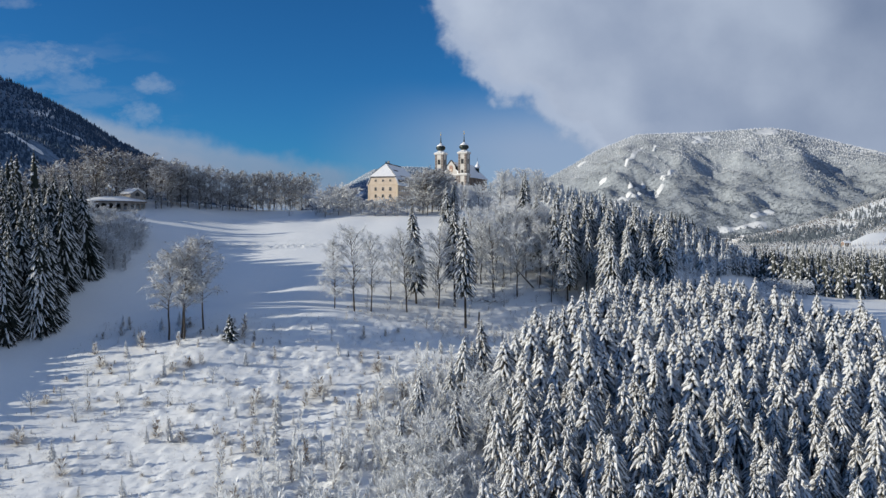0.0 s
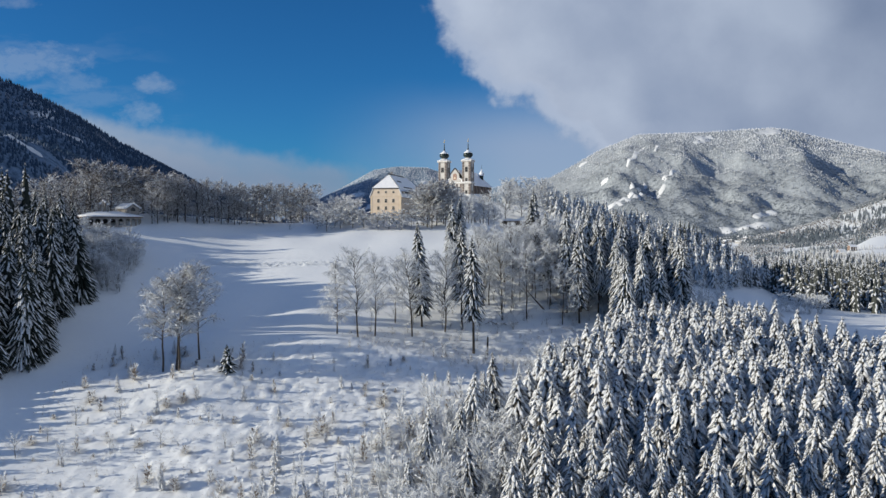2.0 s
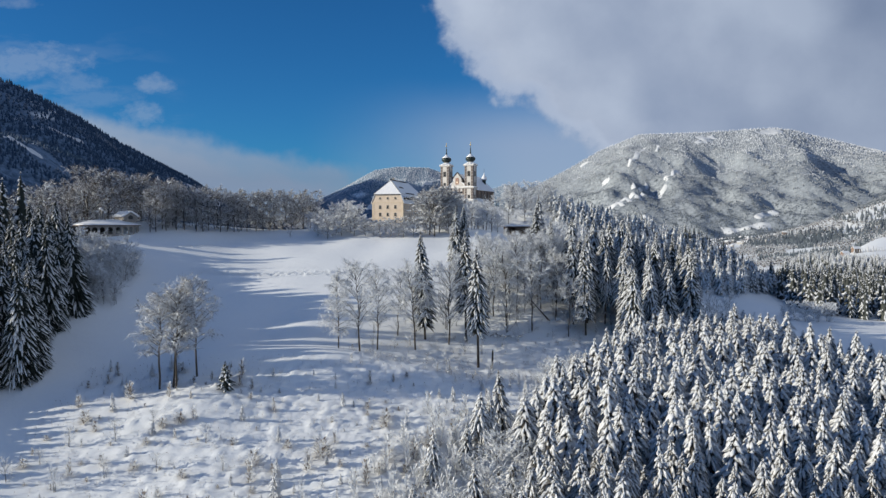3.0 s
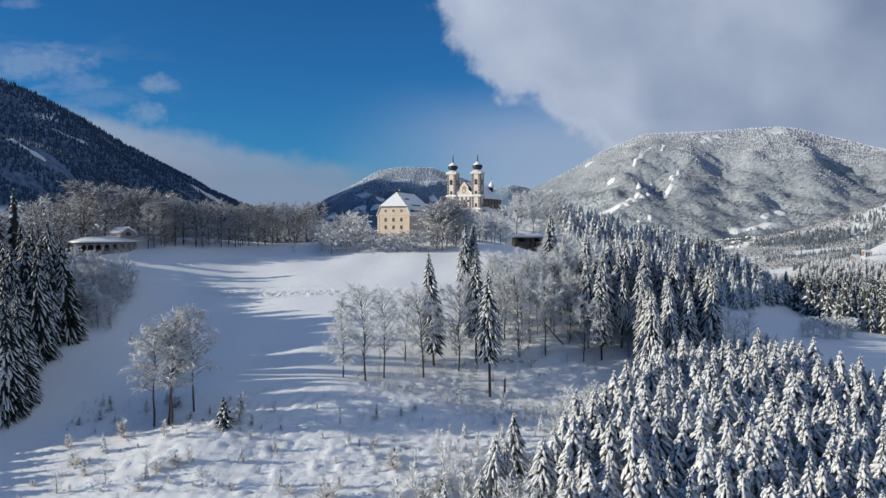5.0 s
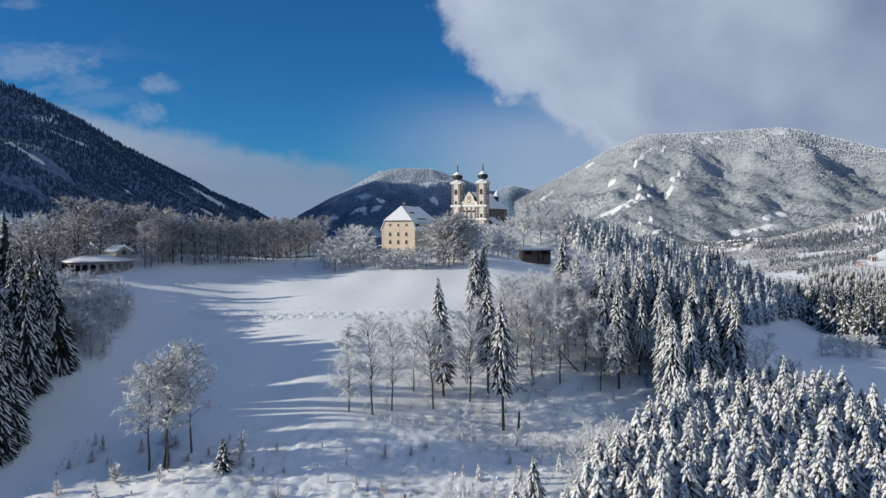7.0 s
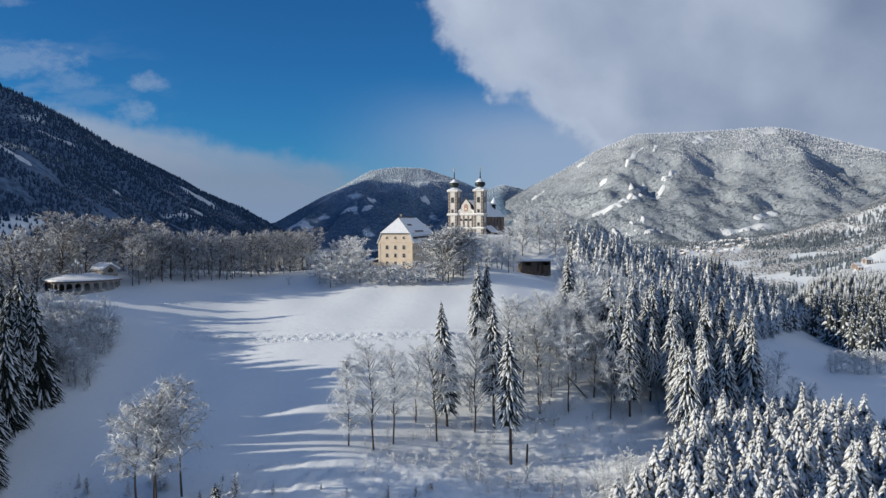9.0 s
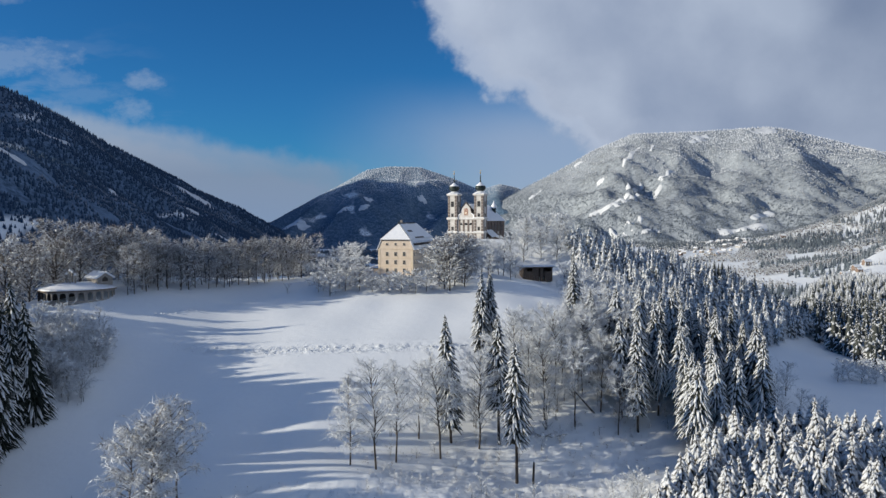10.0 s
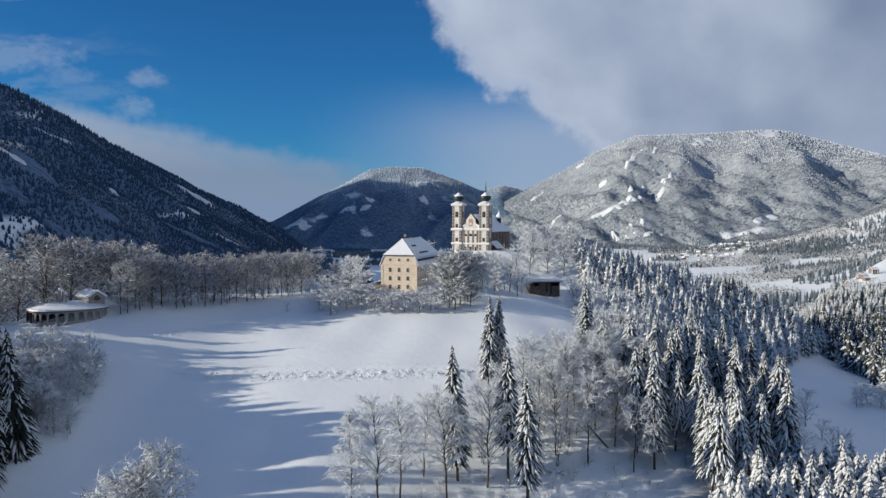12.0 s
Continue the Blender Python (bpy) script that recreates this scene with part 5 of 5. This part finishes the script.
    part("finial", Build().turned(0, 5.2, [(0.25, RZ), (0.35, RZ + 0.6), (0.1, RZ + 0.9), (0.22, RZ + 1.1), (0.02, RZ + 1.3)], 8), M_COPPER, ob)
    for x in (-3.7, 0.0, 3.7):
        window_part(ob, x, 13.3, 0.75, 0.8)
        for z in (9.2, 5.75, 2.35):
            window_part(ob, x, z, 0.95, 1.45)
    turn = pose(W, 0, 0, 0, 0, 90)
    for k in range(10):
        for z in (9.2, 5.75, 2.35):
            window_part(ob, 2.6 + 3.8 * k, z, 0.95, 1.45, m=turn)
    part("side_wing", Build().box(-14.5, -W, 6, 13, -3, 2.4), M_CREAM, ob, "low annexe beside the convent")
    part("wing_roof", slab((-15, 5.4, 2.4), (-15, 13.6, 2.4), (-W, 13.6, 4.6), (-W, 5.4, 4.6), 0.4), M_ROOFSNOW, ob)


def church():
    ob = thing("pilgrimage_church", pose(4.9, 498, 17.8, 0, 0, -24), "white baroque pilgrimage church with twin onion-domed towers", "church")
    half, hw = 8.2, 2.85
    lower, middle, top = 7.0, 15.0, 28.8

    def tower(cx, name):
        tw = part(name, Build().box(cx - hw, cx + hw, 0, 2 * hw, -4, top), M_WHITE, ob, "white tower with grey-pink corner pilasters")
        for z0, z1, s in ((lower - 0.35, lower + 0.35, 0.5), (middle - 0.4, middle + 0.4, 0.65), (top - 0.3, top + 0.5, 0.6)):
            part("cornice", Build().box(cx - hw - s, cx + hw + s, -s, 2 * hw + s, z0, z1), M_WHITE, tw)
            part("snow_ledge", Build().box(cx - hw - s + 0.05, cx + hw + s - 0.05, -s + 0.05, 2 * hw + s - 0.05, z1, z1 + 0.35), M_ROOFSNOW, tw)
        for a, b in ((-3.0, lower - 0.4), (lower + 0.75, middle - 0.5), (middle + 0.85, top - 0.4)):
            for dx in (-hw + 0.1, hw - 1.35):
                q, n = a, max(2, round((b - a) / 1.7))
                for k in range(n):
                    z0, z1 = a + (b - a) * k / n + 0.09, a + (b - a) * (k + 1) / n - 0.09
                    part("pilaster_block", Build().box(cx + dx, cx + dx + 1.25, -0.14, 0.0, z0, z1), M_MAUVE, tw)
            for dy in (0.2, 2 * hw - 1.2):
                part("side_pilaster", Build().box(cx + hw, cx + hw + 0.14, dy, dy + 1.0, a, b), M_MAUVE, tw)
        for z, w, h in ((23.6, 1.7, 3.0), (17.2, 1.35, 1.8), (9.4, 1.35, 1.9)):
            window_part(tw, cx, z, w, h, -0.02, M_STONE)
            window_part(tw, 0, 0, w, h, 0, M_STONE, pose(cx + hw + 0.02, hw, z, 0, 0, 90))
        part("roof_skirt", Build().turned(cx, hw, [(4.2, top + 0.85), (3.4, top + 1.3), (2.0, top + 2.0), (1.35, top + 2.35)], 8, 0.3927), M_ROOFSNOW, tw, "snowy bell-shaped roof skirt")
        onion = [(1.3, 30.9), (1.8, 31.2), (2.75, 31.9), (3.15, 32.8), (2.9, 33.7), (2.0, 34.5), (1.0, 35.2), (0.55, 35.9), (0.45, 36.6)]
        dome = part("onion_dome", Build().turned(cx, hw, onion, 20), M_COPPER, tw, "dark copper onion dome", smooth=True)
        part("dome_snow", Build().turned(cx - 0.08, hw - 0.06, [(2.75, 34.0), (2.2, 34.6), (1.3, 35.2), (0.6, 36.1)], 18), M_ROOFSNOW, dome, "snow cap on the dome", smooth=True)
        part("lantern", Build().turned(cx, hw, [(0.42, 36.5), (0.5, 36.8), (0.36, 37.2), (0.30, 39.4), (0.16, 40.2), (0.08, 41.2)], 8), M_COPPER, dome)
        part("orb", Build().turned(cx, hw, [(0.05, 41.0), (0.34, 41.3), (0.4, 41.55), (0.3, 41.85), (0.05, 42.0)], 10), M_GOLD, dome, smooth=True)
        part("cross", Build().box(cx - 0.06, cx + 0.06, hw - 0.06, hw + 0.06, 41.9, 43.4).box(cx - 0.45, cx + 0.45, hw - 0.05, hw + 0.05, 42.7, 42.85), M_GOLD, dome)

    tower(-half, "tower")
    tower(half, "tower")
    c0, c1 = -half + hw, half - hw
    part("facade", Build().box(c0, c1, 0.6, 4, -4, middle), M_WHITE, ob)
    part("facade_cornice", Build().box(c0, c1, 0.1, 0.6, middle - 0.4, middle + 0.3).box(c0, c1, 0.2, 0.6, lower - 0.3, lower + 0.3), M_WHITE, ob)
    part("facade_snow", Build().box(c0, c1, 0.1, 1.2, middle + 0.3, middle + 0.6), M_ROOFSNOW, ob)
    part("ledge_snow", Build().box(c0, c1, 0.22, 0.6, lower + 0.3, lower + 0.55), M_ROOFSNOW, ob)
    for x in (-4.6, -1.95, 0.95, 3.6):
        for a, b in ((-3, lower - 0.4), (lower + 0.6, middle - 0.5)):
            part("facade_pilaster", Build().box(x, x + 1.15, 0.46, 0.6, a, b), M_MAUVE, ob)
    for x in (-3.35, 0.0, 3.35):
        lun = [(x + 1.25 * math.cos(a * 0.31416), 11.4 + 1.35 * math.sin(a * 0.31416)) for a in range(11)]
        part("lunette_window", Build().prism(lun, 0.5, 0.62), M_DARKGLASS, ob, "dark half-round window")
    for x in (-3.35, 0.0, 3.35):
        window_part(ob, x, 4.0, 1.3, 2.6, 0.58, M_STONE)
    gable = [(-5.2, middle + 0.3), (5.2, middle + 0.3), (4.6, middle + 2.2), (3.0, middle + 3.2), (2.6, middle + 6.0), (0, middle + 9.2), (-2.6, middle + 6.0), (-3.0, middle + 3.2), (-4.6, middle + 2.2)]
    gb = part("gable", Build().prism(gable, 0.8, 1.8), M_WHITE, ob, "curved white gable with a painted panel")
    fresco = [(-1.3, middle + 2.0), (1.3, middle + 2.0), (1.3, middle + 5.4), (0.7, middle + 6.2), (-0.7, middle + 6.2), (-1.3, middle + 5.4)]
    part("painted_panel", Build().prism(fresco, 0.7, 0.8), M_FRESCO, gb, "faded reddish painted panel")
    part("clock_face", Build().prism([(0.62 * math.cos(a * 0.3927), middle + 3.4 + 0.62 * math.sin(a * 0.3927)) for a in range(16)], 0.62, 0.7), M_CREAM, gb)
    rail = Build()
    for s in (-1, 1):
        q = slab((s * 2.9, 0.5, middle + 5.9), (s * 2.9, 2.0, middle + 5.9), (0, 2.0, middle + 9.5), (0, 0.5, middle + 9.5), 0.35)
        rail.add(q.v, q.f)
    part("gable_roof_edge", rail, M_SLATE, gb, "dark roof edge of the gable")
    for s in (-1, 1):
        v = [(s * 5.1, middle + 0.5), (s * 4.9, middle + 2.4), (s * 3.1, middle + 3.5), (s * 3.1, middle + 3.1), (s * 4.4, middle + 2.1), (s * 4.7, middle + 0.5)]
        part("volute_snow", Build().prism(v if s > 0 else v[::-1], 0.55, 1.9), M_ROOFSNOW, gb)
    # nave with its steep snowy roof
    n0, n1, nw, ez, rz = 4.0, 42.0, 9.3, 14.2, 23.6
    part("nave_wall", Build().box(-nw, nw, n0, n1, -5, ez), M_BRICK, ob, "brownish nave walls")
    for s in (-1, 1):
        part("nave_roof", slab((s * (nw + 0.7), n0, ez - 0.5), (s * (nw + 0.7), n1, ez - 0.5), (0, n1 - 4, rz), (0, n0, rz), 0.35), M_ROOFSNOW, ob, "steep nave roof under snow")
    part("nave_hip", Build().add([(-nw - 0.7, n1, ez - 0.5), (nw + 0.7, n1, ez - 0.5), (0, n1 - 4, rz), (0, n1 - 3, ez - 0.5)], [(0, 1, 2), (1, 3, 2), (0, 2, 3), (0, 3, 1)]), M_ROOFSNOW, ob)
    part("nave_gable", Build().prism([(-nw, ez - 0.2), (nw, ez - 0.2), (0, rz)], n0 + 0.05, n0 + 0.5), M_SLATE, ob)
    for k in range(6):
        window_part(ob, 0, 0, 1.3, 3.4, 0, M_STONE, pose(nw + 0.02, 9.5 + 5.6 * k, 9.5, 0, 0, 90))
        part("buttress", Build().box(nw, nw + 0.5, 6.4 + 5.6 * k, 7.4 + 5.6 * k, -5, ez - 0.6), M_MAUVE, ob)
    part("side_chapel", Build().box(nw, nw + 4, 7, 18, -5, 4.6), M_BRICK, ob)
    part("chapel_roof", slab((nw + 4.5, 6.5, 4.4), (nw + 4.5, 18.5, 4.4), (nw, 18.5, 8.4), (nw, 6.5, 8.4), 0.35), M_ROOFSNOW, ob)
    tz = rz - 1.0
    tur = part("ridge_turret", Build().turned(4.5, n1 - 6, [(1.3, tz - 6), (1.3, tz - 1.2), (1.55, tz - 1.0)], 8), M_COPPER, ob, "small dark turret")
    part("turret_dome", Build().turned(4.5, n1 - 6, [(1.6, tz - 1.0), (1.9, tz - 0.2), (1.8, tz + 0.5), (1.0, tz + 1.6), (0.4, tz + 2.6), (0.1, tz + 3.8)], 14), M_ROOFSNOW, tur, "snow-capped turret dome", smooth=True)
    part("turret_spike", Build().turned(4.5, n1 - 6, [(0.12, tz + 3.6), (0.06, tz + 6.4)], 6), M_COPPER, tur)
    # porches on the forecourt
    for x, w in ((0, 4.2), (-6.2, 2.6), (6.2, 2.6)):
        pr = part("porch", Build().box(x - w, x + w, -2.6, 0, -4, 2.0), M_WHITE, ob)
        arc = [(x + (w + 0.25) * math.cos(a * 0.31416), 2.0 + 1.5 * math.sin(a * 0.31416)) for a in range(11)]
        part("porch_roof", Build().prism(arc, -2.8, 0), M_ROOFSNOW, pr, "curved porch roof under snow")


def pavilion():
    ob = thing("arcade_pavilion", pose(-129.8, 306.5, 5.75, 0, 0, 42) @ Matrix.Diagonal((0.76, 0.85, 1, 1)), "low curved arcade pavilion with a broad snow-covered roof", "pavilion")
    # plan: a shallow bow that faces -y, 29 m wide, 7 m deep
    n = 12
    bow = [(-14.5 * math.cos(math.pi * k / n), -7.0 * math.sin(math.pi * k / n)) for k in range(n + 1)]
    part("floor_slab", Build().add([(x, y, z) for z in (-3, 0.0) for x, y in bow + [(14.5, 8), (-14.5, 8)]], [list(range(n + 3))[::-1], list(range(n + 3, 2 * n + 6))] + [(i, (i + 1) % (n + 3), (i + 1) % (n + 3) + n + 3, i + n + 3) for i in range(n + 3)]), M_STONE, ob)
    for k in range(n):
        (xa, ya), (xb, yb) = bow[k], bow[k + 1]
        L, a = math.hypot(xb - xa, yb - ya), math.degrees(math.atan2(yb - ya, xb - xa))
        bay = Build()
        o = min(1.15, 0.37 * L)
        c = L / 2
        arch = [(c - o, 0.55), (c - o, 2.3)] + [(c - o * math.cos(t * 0.31416), 2.3 + 0.85 * math.sin(t * 0.31416)) for t in range(1, 10)] + [(c + o, 2.3), (c + o, 0.55)]
        outline = [(0, 0), (0, 4.0), (L, 4.0), (L, 0)]
        # wall round the arched opening, in two halves
        left_half = [(0, 0.55), (c - o, 0.55)] + arch[1:7] + [(c, 4.0), (0, 4.0)]
        right_half = [(L, 0.55), (L, 4.0), (c, 4.0)] + arch[6:12] + [(c + o, 0.55)]
        bay.prism(left_half, 0, 0.45).prism(right_half, 0, 0.45).box(0, L, -0.06, 0.5, -2.5, 0.55)
        part("arcade_bay", bay, M_STONE, ob, m=pose(xa, ya, 0, 0, 0, a))
    # back wall in dark shingle colour, to paint the shade inside the arches
    part("back_wall", Build().box(-14.5, 14.5, 3.2, 3.7, 0, 4.0).box(-14.5, 14.5, 7.5, 8, 0, 4.0), M_SLATE, ob)
    rim = [(x * 1.06, y * 1.12 - 0.2, 4.0) for x, y in bow] + [(15.4, 8.6, 4.0), (-15.4, 8.6, 4.0)]
    mid = [(x * 0.62, y * 0.5 + 1.5, 5.6) for x, y in bow] + [(9.0, 5.5, 5.6), (-9.0, 5.5, 5.6)]
    crown = [(x * 0.3, 2.0, 6.1) for x, y in bow] + [(4.3, 3.0, 6.1), (-4.3, 3.0, 6.1)]
    m = n + 3
    rings = [[(x, y, z - 0.35) for x, y, z in rim], rim, [(x * 0.985, y * 0.985, z + 0.35) for x, y, z in rim], mid, crown]
    f = [list(range(m))[::-1]] + [(k * m + i, k * m + (i + 1) % m, (k + 1) * m + (i + 1) % m, (k + 1) * m + i) for k in range(4) for i in range(m)] + [[4 * m + i for i in range(m)]]
    part("roof", Build().add([p for q in rings for p in q], f), M_ROOFSNOW, ob, "broad shallow roof under thick snow")
    part("eaves_board", Build().add([(x, y, z) for z in (3.55, 3.95) for x, y, _ in [(q[0] * 1.005, q[1] * 1.005, 0) for q in rim]], [(i, (i + 1) % m, (i + 1) % m + m, i + m) for i in range(m)]), M_TIMBER, ob)
    gz = Build().prism([(-1.9, 4.5), (1.9, 4.5), (1.9, 6.6), (0, 8.0), (-1.9, 6.6)], -2.5, 6.5)
    gd = part("roof_gable", gz, M_STONE, ob, m=pose(9.6, 0.6, -0.3, 0, 0, 8) @ Matrix.Diagonal((1.8, 1, 1.15, 1)))
    for s in (-1, 1):
        part("gable_snow", slab((s * 2.3, -3.0, 6.4), (s * 2.3, 6.8, 6.4), (0, 6.8, 8.1), (0, -3.0, 8.1), 0.45), M_ROOFSNOW, gd)
    part("gable_window", Build().prism([(-0.7, 5.6), (0.7, 5.6), (0.7, 6.4), (0, 7.1), (-0.7, 6.4)], -2.56, -2.5), M_DARKGLASS, gd)
    for x, y, h in ((-3.6, 1.0, 10.4), (-2.4, 2.0, 9.9), (-4.6, 2.2, 9.3), (-1.6, 0.5, 9.0)):
        ch = part("chimney", Build().box(x - 0.28, x + 0.28, y - 0.28, y + 0.28, 5.6, h - 0.6), M_STONE, ob)
        part("chimney_snow", Build().turned(x, y, [(0.5, h - 0.6), (0.62, h - 0.3), (0.5, h + 0.05), (0.2, h + 0.2)], 8), M_ROOFSNOW, ch)


def barn():
    ob = thing("timber_barn", pose(38.4, 434, float(land(38.4, 434)) + 1.5, 0, 0, 8) @ Matrix.Scale(1.15, 4), "dark weathered timber barn with a flat snowy roof", "barn")
    part("back_wall", Build().box(-6.5, 6.5, 6.8, 7.0, -1.5, 4.6), M_TIMBER, ob)
    part("side_wall", Build().box(-6.5, -6.3, 0, 6.8, -1.5, 4.6), M_TIMBER, ob)
    part("side_wall", Build().box(6.3, 6.5, 0, 6.8, -1.5, 4.6), M_TIMBER, ob)
    for k in range(26):
        x = -6.5 + 0.5 * k
        if 4.2 < abs(x - 1.5) + 3.4 < 4.9:
            continue
        part("board", Build().box(x + 0.02, x + 0.47, -0.06, 0.06, -1.5, 2.9 if (-5.2 < x < -2.8 or 2.6 < x < 5.6) else 4.3), M_TIMBER, ob)
    for x in (-6.4, -2.2, 2.0, 6.2):
        part("post", Build().box(x - 0.15, x + 0.15, -0.16, 0.14, -1.5, 4.6), M_TIMBER, ob)
    part("beam", Build().box(-6.6, 6.6, -0.2, 0.1, 4.3, 4.65), M_TIMBER, ob)
    part("roof_boards", Build().box(-7.6, 7.6, -1.6, 8.0, 4.65, 4.85), M_TIMBER, ob)
    part("roof_snow", Build().box(-7.5, 7.5, -1.5, 7.9, 4.85, 5.35).box(-7.2, 7.2, -1.2, 7.6, 5.35, 5.55), M_ROOFSNOW, ob, "thick snow on the roof")


def house_kind(w, d, h, rise, wall):
    ob = thing("house", pose(0, 0, -500), "small snow-roofed village house", "house", "village houses")
    part("wall", Build().prism([(-w / 2, -1.5), (w / 2, -1.5), (w / 2, h), (0, h + rise), (-w / 2, h)], 0, d), wall, ob)
    for s in (-1, 1):
        part("roof", slab((s * (w / 2 + 0.6), -0.8, h - 0.4), (s * (w / 2 + 0.6), d + 0.8, h - 0.4), (0, d + 0.8, h + rise + 0.05), (0, -0.8, h + rise + 0.05), 0.45), M_ROOFSNOW, ob)
    for x in (-w / 4, w / 4):
        window_part(ob, x, h * 0.45, 1.0, 1.3, -0.02)
    return ob


def snag():
    """A dead, broken trunk left standing in the clearing."""
    x, y = 10.9, 235.0
    ob = thing("dead_trunk", pose(x, y, float(land(x, y)), 1, 2, 0), "dark broken-off dead trunk with a snow cap", "dead tree")
    part("trunk", Build().turned(0, 0, [(0.4, -1), (0.3, 0.5), (0.26, 4.4), (0.2, 5.4)], 7), M_BARK, ob)
    part("snow_cap", Build().turned(0, 0, [(0.2, 5.38), (0.3, 5.5), (0.22, 5.75), (0.05, 5.85)], 7), M_ROOFSNOW, ob)



def leaning_trunk(x, y):
    """A fallen stem caught in the belt, with snow along its upper side."""
    z = float(land(x, y))
    ob = thing("leaning_trunk", pose(x, y, z), "dark dead stem leaning among the trees of the belt", "dead tree")
    part("trunk", Build().tube((0, 0, -0.6), (-3.2, 1.0, 3.0), 0.3, 0.26, 7).tube((-3.2, 1.0, 3.0), (-6.0, 1.8, 6.2), 0.26, 0.12, 7), M_BARK, ob)
    part("branch_stub", Build().tube((-2.6, 0.8, 2.3), (-2.4, 0.1, 3.4), 0.08, 0.03, 5), M_BARK, ob)
    part("snow_strip", Build().tube((-0.6, 0.2, 0.35), (-3.1, 1.0, 3.2), 0.1, 0.16, 6).tube((-3.1, 1.0, 3.2), (-5.8, 1.75, 6.25), 0.16, 0.06, 6), M_ROOFSNOW, ob, "snow lying along the stem", smooth=True)


def brash_pile(x, y):
    """Cut branches heaped beside the belt, half under snow."""
    q = random.Random(83)
    ob = thing("brash_pile", pose(x, y, float(land(x, y))), "low heap of cut dark branches half buried in snow", "brash pile")
    for k in range(26):
        a, c, e = q.uniform(0, 3.14), q.gauss(0, 2.4), q.gauss(0, 0.8)
        dx, dy, L = math.cos(a), math.sin(a), q.uniform(0.8, 1.7)
        part("branch", Build().tube((c - dx * L, e - dy * L, q.uniform(0.0, 0.4)), (c + dx * L, e + dy * L, q.uniform(0.2, 1.0)), 0.09, 0.04, 5), M_BARK, ob)
    for k in range(7):
        c, e, w = q.gauss(0, 2.2), q.gauss(0, 0.7), q.uniform(0.4, 0.8)
        part("snow_cushion", Build().turned(c, e, [(w, 0.1), (w * 0.95, 0.45), (w * 0.6, 0.75), (w * 0.15, 0.85)], 9, q.random()), M_ROOFSNOW, ob, smooth=True)


snag()
leaning_trunk(31.5, 261.3)
brash_pile(15.7, 252.7)
plant("shrub", LOW[0], -68.8, 343.8, 0.9, "single low frosted shrub standing on the open snowy meadow", "shrub", "")
convent()
church()
pavilion()
barn()
HOUSES = [house_kind(9, 12, 6, 3.5, M_WHITE), house_kind(11, 16, 6.5, 4.2, M_STONE), house_kind(10, 14, 6, 4, M_BRICK)]
rh = random.Random(31)
for k in range(170):
    y = rh.uniform(2050, 3050)
    x = y * rh.gauss(0.338, 0.04)
    copy_thing(HOUSES[k % 3 if k % 4 else 0], pose(x, y, float(land(x, y)), 0, 0, rh.uniform(0, 180)) @ Matrix.Scale(rh.uniform(0.55, 0.9), 4))
for x, y, k, s in ((507, 1013, 2, 0.8), (525, 1022, 2, 0.65), (492, 1030, 2, 0.6), (518, 1004, 2, 0.5), (560, 1060, 2, 0.7), (470, 1045, 2, 0.55)):
    ob = copy_thing(HOUSES[k], pose(x, y, float(land(x, y)), 0, 0, 60 + 20 * k) @ Matrix.Scale(s, 4))
    tagged(ob, "timber farmhouse with a snowy roof among fields", "farmhouse", "farm buildings")
for h in HOUSES:
    x, y = rh.gauss(950, 60), rh.gauss(2600, 60)
    h.matrix_world = pose(x, y, float(land(x, y)), 0, 0, 40)
